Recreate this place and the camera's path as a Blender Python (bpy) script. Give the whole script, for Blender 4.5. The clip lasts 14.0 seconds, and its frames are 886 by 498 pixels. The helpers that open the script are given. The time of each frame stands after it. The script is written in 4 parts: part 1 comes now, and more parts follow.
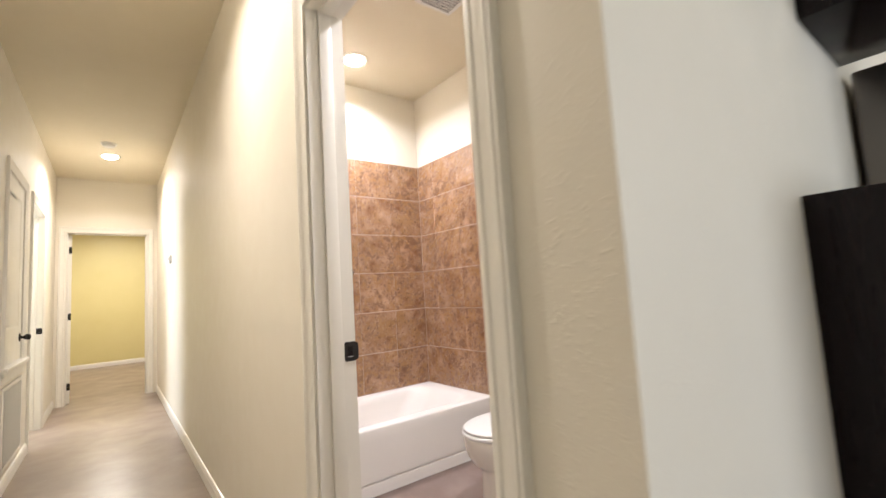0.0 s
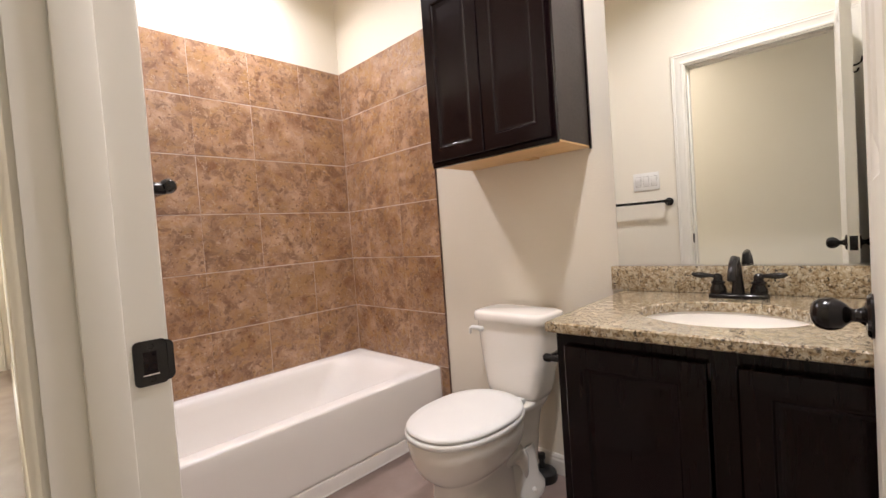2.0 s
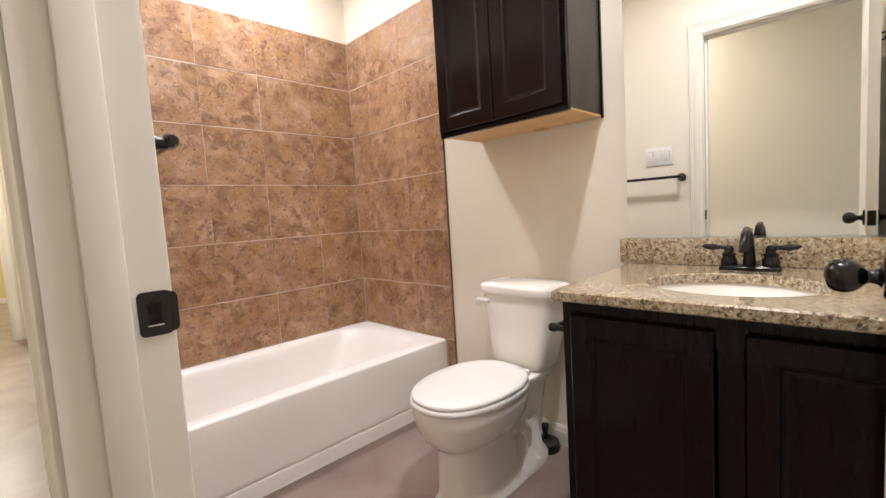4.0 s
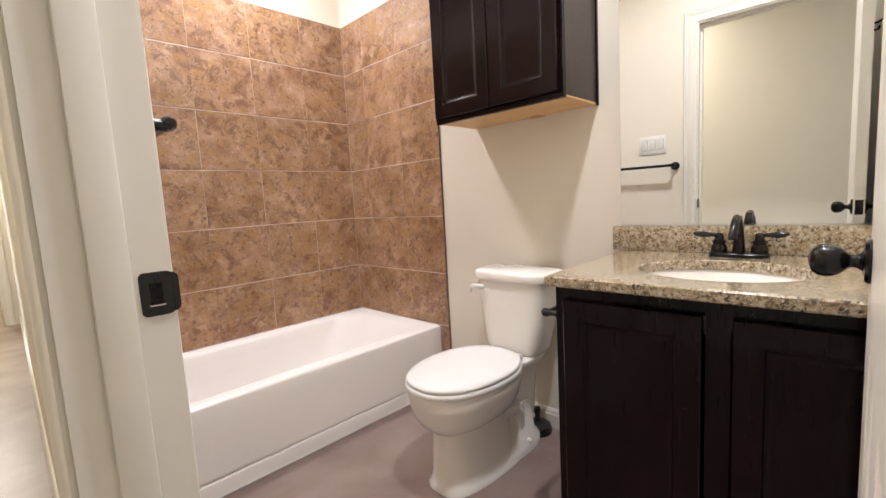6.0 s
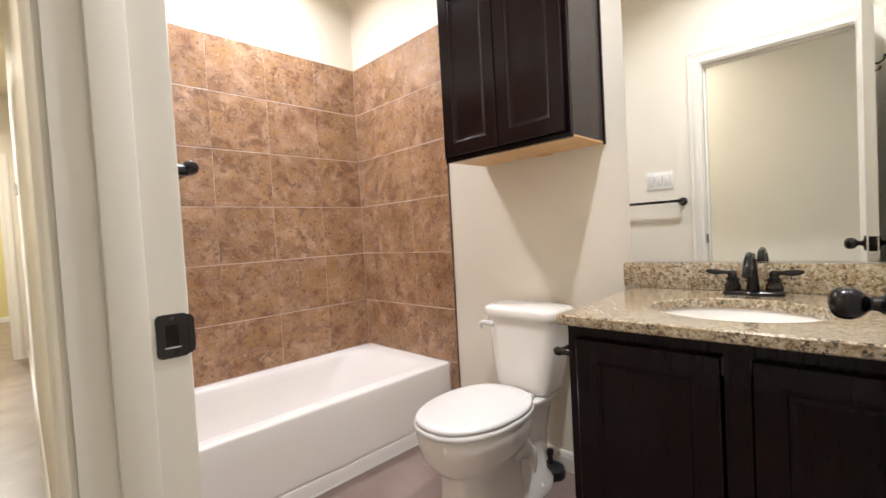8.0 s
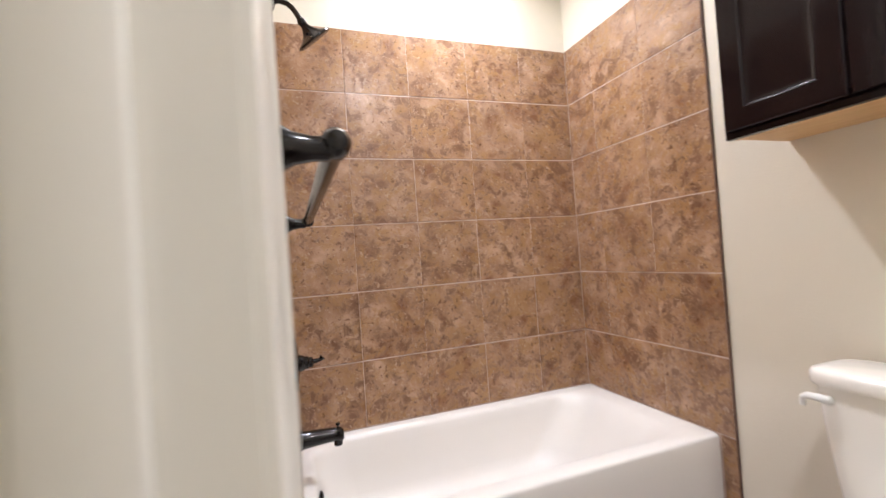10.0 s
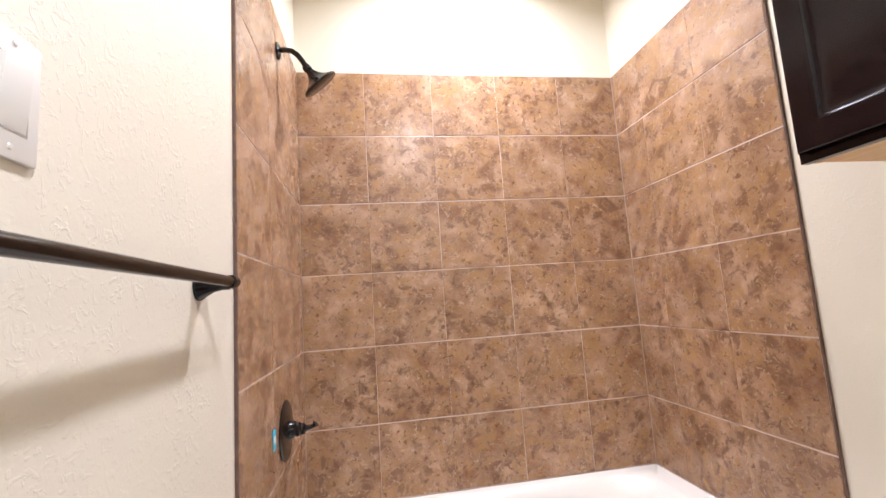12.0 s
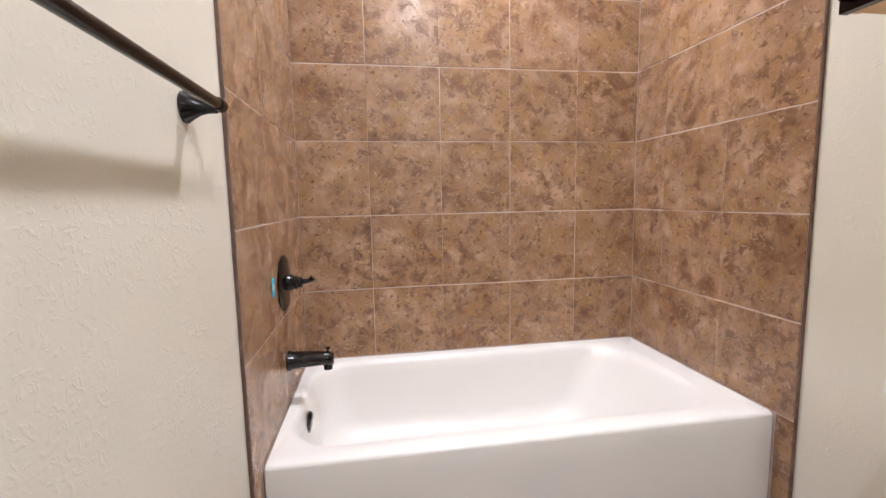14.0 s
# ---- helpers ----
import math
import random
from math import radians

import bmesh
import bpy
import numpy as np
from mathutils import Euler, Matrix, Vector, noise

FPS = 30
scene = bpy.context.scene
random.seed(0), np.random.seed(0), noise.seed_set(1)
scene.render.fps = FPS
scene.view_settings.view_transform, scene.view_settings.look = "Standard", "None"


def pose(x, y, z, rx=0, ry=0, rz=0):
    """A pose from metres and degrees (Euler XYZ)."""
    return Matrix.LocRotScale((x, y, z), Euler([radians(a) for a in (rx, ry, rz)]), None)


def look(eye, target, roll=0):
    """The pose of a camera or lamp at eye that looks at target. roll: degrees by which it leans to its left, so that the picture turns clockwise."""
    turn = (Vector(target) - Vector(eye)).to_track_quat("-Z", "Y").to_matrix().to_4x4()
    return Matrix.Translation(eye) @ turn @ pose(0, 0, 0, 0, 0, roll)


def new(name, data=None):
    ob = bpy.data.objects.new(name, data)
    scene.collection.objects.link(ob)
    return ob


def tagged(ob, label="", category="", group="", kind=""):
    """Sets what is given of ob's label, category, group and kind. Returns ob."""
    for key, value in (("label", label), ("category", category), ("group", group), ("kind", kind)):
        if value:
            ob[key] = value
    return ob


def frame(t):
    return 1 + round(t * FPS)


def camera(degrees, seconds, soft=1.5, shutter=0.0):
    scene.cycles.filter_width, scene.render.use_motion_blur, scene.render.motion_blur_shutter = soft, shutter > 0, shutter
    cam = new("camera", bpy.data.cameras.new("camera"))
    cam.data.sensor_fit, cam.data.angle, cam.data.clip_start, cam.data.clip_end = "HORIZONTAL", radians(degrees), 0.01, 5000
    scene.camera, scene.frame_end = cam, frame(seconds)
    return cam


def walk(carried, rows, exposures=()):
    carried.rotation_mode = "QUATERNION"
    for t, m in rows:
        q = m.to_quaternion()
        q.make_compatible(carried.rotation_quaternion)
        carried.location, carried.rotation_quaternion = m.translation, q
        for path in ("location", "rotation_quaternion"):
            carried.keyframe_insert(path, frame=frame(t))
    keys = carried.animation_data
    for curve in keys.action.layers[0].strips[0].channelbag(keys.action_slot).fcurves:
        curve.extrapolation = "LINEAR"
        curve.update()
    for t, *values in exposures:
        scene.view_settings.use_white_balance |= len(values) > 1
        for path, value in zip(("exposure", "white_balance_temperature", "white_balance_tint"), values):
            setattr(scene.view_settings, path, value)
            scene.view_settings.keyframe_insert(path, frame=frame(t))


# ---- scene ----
cam = camera(91.5, 14.0, shutter=0.5)
PATH = [
    (0, (-0.606, -3.06, 1.137), (0.609, -1.482, 1.32), -3.5),
    (0.4, (-0.481, -2.809, 1.125), (0.678, -1.185, 1.244), -3.1),
    (0.5, (-0.434, -2.749, 1.124), (0.697, -1.103, 1.227), -3.7),
    (0.8, (-0.314, -2.593, 1.122), (0.791, -0.93, 1.206), -3.4),
    (1, (-0.258, -2.538, 1.117), (0.891, -0.902, 1.17), -3.0),
    (1.1, (-0.245, -2.52, 1.117), (0.934, -0.906, 1.149), -3.6),
    (1.5, (-0.179, -2.466, 1.107), (1.161, -0.982, 1.084), -4.1),
    (2, (-0.145, -2.467, 1.103), (1.289, -1.076, 1.033), -4.1),
    (2.5, (-0.145, -2.462, 1.091), (1.214, -0.998, 0.998), -3.5),
    (5, (-0.133, -2.468, 1.064), (1.292, -1.081, 0.848), -3.4),
    (5.5, (-0.143, -2.472, 1.062), (1.276, -1.082, 0.829), -3.2),
    (6, (-0.15, -2.47, 1.063), (1.263, -1.073, 0.844), -3.2),
    (6.5, (-0.15, -2.472, 1.067), (1.264, -1.074, 0.859), -3.2),
    (7, (-0.15, -2.469, 1.07), (1.265, -1.068, 0.876), -3.2),
    (7.5, (-0.155, -2.468, 1.075), (1.27, -1.069, 0.964), -2.8),
    (8, (-0.158, -2.465, 1.077), (1.246, -1.042, 1.012), -3.2),
    (8.5, (-0.202, -2.397, 1.077), (1.031, -0.825, 0.985), -4.0),
    (8.7, (-0.213, -2.348, 1.085), (0.944, -0.721, 0.992), -5.2),
    (11, (0.264, -1.872, 1.14), (0.653, 0.084, 1.292), -2.5),
    (11.5, (0.311, -1.881, 1.157), (0.648, 0.075, 1.399), -4.1),
    (12, (0.314, -1.879, 1.153), (0.629, 0.082, 1.393), -3.8),
    (12.5, (0.317, -1.879, 1.135), (0.615, 0.091, 1.307), -3.4),
    (13, (0.32, -1.877, 1.076), (0.611, 0.1, 1), -1.6),
    (13.5, (0.317, -1.865, 1.047), (0.625, 0.099, 0.83), -1.2),
    (14, (0.314, -1.866, 1.043), (0.624, 0.097, 0.818), -1.1),
]
walk(cam, [(t, look(eye, target, roll)) for t, eye, target, roll in PATH],
     ((0.0, 0.97, 6110, 14), (0.5, 0.70, 6240, 15), (1.0, 0.54, 6360, 16), (1.5, 0.50, 6360, 17), (2.5, 0.70, 6310, 15), (5.0, 0.77, 6260, 14), (6.5, 0.80, 6110, 14),
      (8.0, 0.82, 6060, 12), (8.7, 0.90, 6010, 12), (11.0, 0.66, 5910, 12), (11.5, 0.94, 5910, 13), (12.5, 1.05, 5910, 14), (13.2, 1.03, 5810, 12), (13.5, 1.03, 5810, 11), (14.0, 0.82, 5810, 11)))

# ---------------------------------------------------------------- light
CEIL = 2.82
world = bpy.data.worlds.new("world")
scene.world = world
world.use_nodes = True
sky = world.node_tree.nodes.new("ShaderNodeTexSky")
sky.sky_type, sky.sun_disc = "NISHITA", False
sky.sun_elevation, sky.sun_rotation = radians(40), radians(150)
world.node_tree.nodes["Background"].inputs["Strength"].default_value = 0.1
world.node_tree.links.new(sky.outputs[0], world.node_tree.nodes["Background"].inputs["Color"])


def area_light(name, m, size, energy, colour, size_y=0.0):
    data = bpy.data.lights.new(name, "AREA")
    data.energy, data.color, data.size = energy, colour, size
    data.shape = "RECTANGLE" if size_y else "DISK"
    if size_y:
        data.size_y = size_y
    ob = new(name, data)
    ob.matrix_world = m
    return ob


SOFT, WARM = (0.985, 0.965, 0.985), (1.0, 0.90, 0.775)
# The last two are unseen, added to brighten the near hall and far room.
LAMPS = [(0.768, -0.365, 13.2, SOFT), (0.72, -2.08, 13.0, SOFT), (-0.635, 2.82, 17.0, WARM), (-0.655, -1.20, 10.5, WARM), (-0.60, 6.40, 52.0, WARM)]
for lx, ly, power, colour in LAMPS:
    area_light("lamp_light", pose(lx, ly, CEIL - 0.034), 0.12, power, colour).data.spread = radians(178 if ly > 4 else 140 if lx < 0 and ly < 0 else 150)
area_light("window_light", pose(1.7, -7.55, 1.5, 90, 0, 0), 2.6, 68.0, (0.90, 0.96, 1.0), 1.7)

area_light("side_window_light", pose(-3.02, 3.30, 1.5, 90, 0, -90), 1.1, 60.0, (0.86, 0.93, 1.0), 1.3)

# ---------------------------------------------------------------- materials


def material(name, rough=0.5, metal=0.0):
    m = bpy.data.materials.new(name)
    m.use_nodes = True
    b = m.node_tree.nodes["Principled BSDF"]
    b.inputs["Roughness"].default_value = rough
    b.inputs["Metallic"].default_value = metal
    return m, m.node_tree, b


def node(t, kind, **values):
    n = t.nodes.new(kind)
    for key, value in values.items():
        n.inputs[key.replace("_", " ")].default_value = value
    return n


def coords(t, shift=False):
    c = t.nodes.new("ShaderNodeTexCoord")
    if not shift:
        return c.outputs["Object"]
    info = t.nodes.new("ShaderNodeObjectInfo")
    mul = t.nodes.new("ShaderNodeMath")
    mul.operation = "MULTIPLY"
    mul.inputs[1].default_value = 37.0
    t.links.new(info.outputs["Random"], mul.inputs[0])
    add = t.nodes.new("ShaderNodeVectorMath")
    t.links.new(c.outputs["Object"], add.inputs[0])
    t.links.new(mul.outputs[0], add.inputs[1])
    return add.outputs[0]


def ramp(t, source, stops):
    r = t.nodes.new("ShaderNodeValToRGB")
    el = r.color_ramp.elements
    while len(el) < len(stops):
        el.new(0.5)
    for e, (p, c) in zip(el, stops):
        e.position, e.color = p, (*c, 1) if len(c) == 3 else c
    t.links.new(source, r.inputs[0])
    return r.outputs[0]


def noise_tex(t, where, scale, detail=4.0, rough=0.55, distort=0.0):
    n = node(t, "ShaderNodeTexNoise", Scale=scale, Detail=detail, Roughness=rough, Distortion=distort)
    t.links.new(where, n.inputs["Vector"])
    return n.outputs["Fac"]


def bump(t, b, height, strength, distance):
    n = node(t, "ShaderNodeBump", Strength=strength, Distance=distance)
    t.links.new(height, n.inputs["Height"])
    t.links.new(n.outputs[0], b.inputs["Normal"])


def mix(t, fac, a, b_, blend="MIX"):
    m = t.nodes.new("ShaderNodeMix")
    m.data_type, m.blend_type = "RGBA", blend
    for value, slot in ((fac, m.inputs[0]), (a, m.inputs[6]), (b_, m.inputs[7])):
        if isinstance(value, (int, float)):
            slot.default_value = value
        elif isinstance(value, tuple):
            slot.default_value = (*value, 1)
        else:
            t.links.new(value, slot)
    return m.outputs[2]


def mottled(name, c1, c2, scale=3.0, rough=0.5, rough2=None, metal=0.0, bump_scale=0.0, bump_strength=0.1, bump_distance=0.001, coat=0.0, shift=False):
    """Two close colours in soft patches, with roughness patches and a fine relief."""
    m, t, b = material(name, rough, metal)
    w = coords(t, shift)
    f1 = noise_tex(t, w, scale, 5.0)
    t.links.new(ramp(t, f1, [(0.3, c1), (0.7, c2)]), b.inputs["Base Color"])
    if rough2 is not None:
        f2 = noise_tex(t, w, scale * 6.0, 4.0)
        v = rough, rough2
        t.links.new(ramp(t, f2, [(0.35, (v[0],) * 3), (0.65, (v[1],) * 3)]), b.inputs["Roughness"])
    if bump_scale:
        bump(t, b, noise_tex(t, w, bump_scale, 3.0), bump_strength, bump_distance)
    if coat:
        b.inputs["Coat Weight"].default_value = coat
        b.inputs["Coat Roughness"].default_value = 0.12
    return m


def wall_paint(name, c1, c2, rough):
    """Painted drywall with a hand-knocked texture."""
    m, t, b = material(name, rough)
    w = coords(t)
    t.links.new(ramp(t, noise_tex(t, w, 1.3, 5.0), [(0.3, c1), (0.7, c2)]), b.inputs["Base Color"])
    t.links.new(ramp(t, noise_tex(t, w, 9.0, 3.0), [(0.35, (rough - 0.06,) * 3), (0.65, (rough + 0.08,) * 3)]), b.inputs["Roughness"])
    where = ramp(t, noise_tex(t, w, 6.0, 3.0, 0.5, 0.4), [(0.40, (0.12,) * 3), (0.60, (1, 1, 1))])
    crumbs = ramp(t, noise_tex(t, w, 58.0, 3.0, 0.55, 1.4), [(0.54, (0, 0, 0)), (0.62, (1, 1, 1))])
    crumbs = mix(t, where, (0.0, 0.0, 0.0), crumbs)
    fine = noise_tex(t, w, 120.0, 3.0)
    bump(t, b, mix(t, 0.38, crumbs, fine), 0.33, 0.0022)
    return m


MAT_WALL = wall_paint("cream_wall_paint", (0.735, 0.685, 0.575), (0.765, 0.715, 0.607), 0.5)
MAT_YELLOW = wall_paint("yellow_wall_paint", (0.66, 0.57, 0.25), (0.70, 0.61, 0.285), 0.5)
MAT_CEIL = wall_paint("ceiling_paint", (0.70, 0.63, 0.475), (0.73, 0.66, 0.505), 0.6)
MAT_TRIM = mottled("trim_paint", (0.76, 0.73, 0.655), (0.80, 0.77, 0.695), 2.0, 0.28, 0.4, bump_scale=40.0, bump_strength=0.06)
MAT_PORCELAIN = mottled("porcelain", (0.82, 0.785, 0.72), (0.85, 0.815, 0.75), 2.0, 0.09, 0.14, coat=0.4)
MAT_ENAMEL = mottled("tub_enamel", (0.83, 0.80, 0.755), (0.86, 0.83, 0.785), 1.6, 0.30)
MAT_PLASTIC = mottled("white_plastic", (0.74, 0.73, 0.70), (0.78, 0.77, 0.73), 5.0, 0.3)
MAT_BRONZE = mottled("oil_rubbed_bronze", (0.0045, 0.0038, 0.0038), (0.0080, 0.0060, 0.0055), 9.0, 0.15, 0.22)
MAT_BRONZE.node_tree.nodes["Principled BSDF"].inputs["Specular IOR Level"].default_value = 0.42
MAT_RUBBER = mottled("black_rubber", (0.006, 0.006, 0.006), (0.010, 0.010, 0.010), 12.0, 0.4)
MAT_CHROME = mottled("chrome", (0.7, 0.7, 0.7), (0.78, 0.78, 0.78), 8.0, 0.12, metal=1.0)
MAT_STEEL = mottled("stainless_steel", (0.17, 0.155, 0.14), (0.21, 0.19, 0.175), 2.0, 0.3, 0.4, metal=0.9)
MAT_GROUT = mottled("pale_grout", (0.53, 0.42, 0.36), (0.62, 0.51, 0.45), 20.0, 0.85, bump_scale=200.0)
MAT_CAULK = mottled("dark_edge", (0.10, 0.06, 0.045), (0.18, 0.11, 0.08), 40.0, 0.8, bump_scale=150.0, bump_strength=0.3)
MAT_BLUE = mottled("blue_sticker_paper", (0.05, 0.42, 0.62), (0.08, 0.50, 0.70), 30.0, 0.5)
MAT_GAP_SHADE = mottled("rocker_shade_grey", (0.30, 0.28, 0.25), (0.36, 0.34, 0.30), 20.0, 0.6)
MAT_VOID = mottled("dark_display_and_slot_shade", (0.01, 0.01, 0.01), (0.02, 0.018, 0.016), 10.0, 0.7)


def dark_wood():
    m, t, b = material("espresso_wood", 0.3)
    w = coords(t)
    mp = t.nodes.new("ShaderNodeMapping")
    mp.inputs["Scale"].default_value = (14.0, 14.0, 1.2)
    t.links.new(w, mp.inputs["Vector"])
    grain = noise_tex(t, mp.outputs[0], 5.0, 6.0, 0.65)
    t.links.new(ramp(t, grain, [(0.3, (0.0062, 0.0028, 0.0032)), (0.7, (0.0084, 0.0038, 0.0043))]), b.inputs["Base Color"])
    t.links.new(ramp(t, noise_tex(t, w, 6.0), [(0.3, (0.16,) * 3), (0.7, (0.22,) * 3)]), b.inputs["Roughness"])
    b.inputs["Specular IOR Level"].default_value = 0.12
    b.inputs["Coat Weight"].default_value, b.inputs["Coat Roughness"].default_value = 0.12, 0.07
    return m


def pale_wood():
    m, t, b = material("raw_maple", 0.5)
    mp = t.nodes.new("ShaderNodeMapping")
    mp.inputs["Scale"].default_value = (20.0, 2.0, 20.0)
    t.links.new(coords(t), mp.inputs["Vector"])
    t.links.new(ramp(t, noise_tex(t, mp.outputs[0], 4.0, 5.0), [(0.3, (0.60, 0.36, 0.15)), (0.7, (0.72, 0.47, 0.22))]), b.inputs["Base Color"])
    return m


def tile_stone():
    """Glazed ceramic tile printed as mottled brown stone."""
    m, t, b = material("brown_stone_tile", 0.3)
    w = coords(t, True)
    soft = noise_tex(t, w, 8.0, 6.0, 0.60, 0.35)
    base = ramp(t, soft, [(0.34, (0.250, 0.130, 0.070)), (0.44, (0.350, 0.208, 0.122)), (0.55, (0.426, 0.269, 0.170)), (0.67, (0.525, 0.350, 0.236))])
    gold = ramp(t, noise_tex(t, w, 12.0, 4.0, 0.6, 0.6), [(0.47, (0, 0, 0)), (0.60, (0.80,) * 3)])
    base = mix(t, gold, base, (0.385, 0.226, 0.104))
    patch = ramp(t, noise_tex(t, w, 7.0, 4.0, 0.55, 0.4), [(0.38, (0.10,) * 3), (0.53, (1, 1, 1))])
    blot = ramp(t, noise_tex(t, w, 20.0, 5.0, 0.64, 0.6), [(0.45, (0, 0, 0)), (0.59, (1, 1, 1))])
    blot = mix(t, patch, (0.0, 0.0, 0.0), blot)
    col = mix(t, blot, base, mix(t, 0.80, base, (0.170, 0.080, 0.039)))
    pits = ramp(t, noise_tex(t, w, 52.0, 3.0, 0.6, 0.6), [(0.59, (0, 0, 0)), (0.67, (1, 1, 1))])
    col2 = mix(t, pits, col, mix(t, 0.62, col, (0.100, 0.048, 0.028)))
    pale = ramp(t, noise_tex(t, w, 40.0, 3.5, 0.6, 1.5), [(0.60, (0, 0, 0)), (0.66, (1, 1, 1))])
    col3 = mix(t, pale, col2, mix(t, 0.40, col2, (0.62, 0.46, 0.33)))
    info = t.nodes.new("ShaderNodeObjectInfo")
    tone = ramp(t, info.outputs["Random"], [(0.0, (0.95, 0.945, 0.94)), (1.0, (1.03, 1.025, 1.02))])
    t.links.new(mix(t, 1.0, col3, tone, "MULTIPLY"), b.inputs["Base Color"])
    t.links.new(ramp(t, blot, [(0.0, (0.25,) * 3), (1.0, (0.36,) * 3)]), b.inputs["Roughness"])
    bump(t, b, noise_tex(t, w, 24.0, 4.0, 0.55, 0.8), 0.16, 0.002)
    return m


def granite():
    m, t, b = material("speckled_granite", 0.16)
    w = coords(t)
    base = ramp(t, noise_tex(t, w, 74.0, 6.0, 0.72, 0.6), [(0.33, (0.095, 0.060, 0.028)), (0.43, (0.30, 0.215, 0.115)), (0.54, (0.47, 0.395, 0.270)), (0.68, (0.62, 0.55, 0.42))])
    dark = ramp(t, noise_tex(t, w, 118.0, 4.0, 0.66, 0.4), [(0.54, (0, 0, 0)), (0.60, (1, 1, 1))])
    cloud = ramp(t, noise_tex(t, w, 14.0, 3.0, 0.5, 0.8), [(0.36, (0.35,) * 3), (0.58, (1, 1, 1))])
    col = mix(t, mix(t, cloud, (0.0, 0.0, 0.0), dark), base, (0.028, 0.020, 0.013))
    pale = ramp(t, noise_tex(t, w, 92.0, 3.0), [(0.64, (0, 0, 0)), (0.68, (1, 1, 1))])
    t.links.new(mix(t, pale, col, (0.70, 0.63, 0.49)), b.inputs["Base Color"])
    b.inputs["Coat Weight"].default_value, b.inputs["Coat Roughness"].default_value = 0.75, 0.10
    bump(t, b, dark, 0.04, 0.0006)
    return m


def concrete():
    """Stained and sealed concrete with cloudy patches: mauve-brown in the bathroom, tanner in the hall."""
    m, t, b = material("stained_concrete", 0.3)
    w = coords(t)
    cloud = ramp(t, noise_tex(t, w, 2.4, 5.0, 0.55, 0.4), [(0.28, (0.170, 0.120, 0.103)), (0.5, (0.232, 0.170, 0.147)), (0.72, (0.300, 0.232, 0.204))])
    speck = ramp(t, noise_tex(t, w, 42.0, 5.0, 0.65), [(0.57, (0, 0, 0)), (0.74, (0.16, 0.16, 0.16))])
    tan = ramp(t, noise_tex(t, w, 2.4, 5.0, 0.55, 0.4), [(0.28, (0.168, 0.124, 0.090)), (0.5, (0.226, 0.172, 0.130)), (0.72, (0.296, 0.235, 0.185))])
    xyz = t.nodes.new("ShaderNodeSeparateXYZ")
    t.links.new(w, xyz.inputs[0])
    side = node(t, "ShaderNodeMapRange", From_Min=-0.12, From_Max=0.02, To_Min=0.0, To_Max=1.0)
    t.links.new(xyz.outputs[0], side.inputs["Value"])
    cloud = mix(t, side.outputs[0], tan, cloud)
    t.links.new(mix(t, speck, cloud, (0.44, 0.36, 0.33)), b.inputs["Base Color"])
    t.links.new(ramp(t, noise_tex(t, w, 5.0, 5.0), [(0.3, (0.29,) * 3), (0.7, (0.36,) * 3)]), b.inputs["Roughness"])
    bump(t, b, noise_tex(t, w, 3.0, 2.0), 0.015, 0.003)
    return m


MAT_WOOD = dark_wood()
MAT_MAPLE = pale_wood()
# Cabinet side laminate; the vanity lamp's grazing sheen is put into its lighter colour.
MAT_LAMINATE_SHEEN = mottled("sheen_lightened_laminate", (0.056, 0.046, 0.042), (0.068, 0.055, 0.050), 14.0, 0.42, 0.5)
MAT_TILE = tile_stone()
MAT_GRANITE = granite()
MAT_FLOOR = concrete()
MAT_MIRROR, _t, _b = material("mirror_silver", 0.015, 1.0)
_b.inputs["Base Color"].default_value = (0.88, 0.90, 0.88, 1)
MAT_LAMP, _t, _b = material("lamp_diffuser", 0.5)
_b.inputs["Base Color"].default_value = (0.9, 0.88, 0.82, 1)
_b.inputs["Emission Color"].default_value = (1.0, 0.87, 0.68, 1)
_b.inputs["Emission Strength"].default_value = 26.0
MAT_GLASS, _t, _b = material("window_glass", 0.02)
_b.inputs["Transmission Weight"].default_value = 1.0
_b.inputs["Base Color"].default_value = (0.95, 0.97, 0.97, 1)

# ---------------------------------------------------------------- mesh helpers


def solid(bm, x0, y0, z0, x1, y1, z1, bevel=0.0, segments=2):
    """A box between two corners, with its edges rounded."""
    made = bmesh.ops.create_cube(bm, size=1.0)["verts"]
    bmesh.ops.scale(bm, vec=(abs(x1 - x0), abs(y1 - y0), abs(z1 - z0)), verts=made)
    bmesh.ops.translate(bm, vec=((x0 + x1) / 2, (y0 + y1) / 2, (z0 + z1) / 2), verts=made)
    if bevel:
        edges = list({e for v in made for e in v.link_edges})
        bmesh.ops.bevel(bm, geom=edges, offset=bevel, segments=segments, profile=0.5, affect="EDGES")
    return bm


def box(*corners, bevel=0.0, segments=2):
    return solid(bmesh.new(), *corners, bevel=bevel, segments=segments)


def loft(rings, cap_start=True, cap_end=True, bm=None):
    """Skins closed rings of equal point counts."""
    bm = bm or bmesh.new()
    rows = [[bm.verts.new(p) for p in ring] for ring in rings]
    n = len(rows[0])
    for a, b in zip(rows, rows[1:]):
        for i in range(n):
            bm.faces.new((a[i], a[(i + 1) % n], b[(i + 1) % n], b[i]))
    if cap_start:
        bm.faces.new(list(reversed(rows[0])))
    if cap_end:
        bm.faces.new(rows[-1])
    bmesh.ops.recalc_face_normals(bm, faces=bm.faces[:])
    return bm


def lathe(profile, m=None, n=28, bm=None):
    """Turns (radius, height) pairs round z, then moves the result by m."""
    m = m or Matrix()
    rings = [[m @ Vector((r * math.cos(a), r * math.sin(a), h)) for a in (2 * math.pi * i / n for i in range(n))] for r, h in profile]
    return loft(rings, bm=bm)


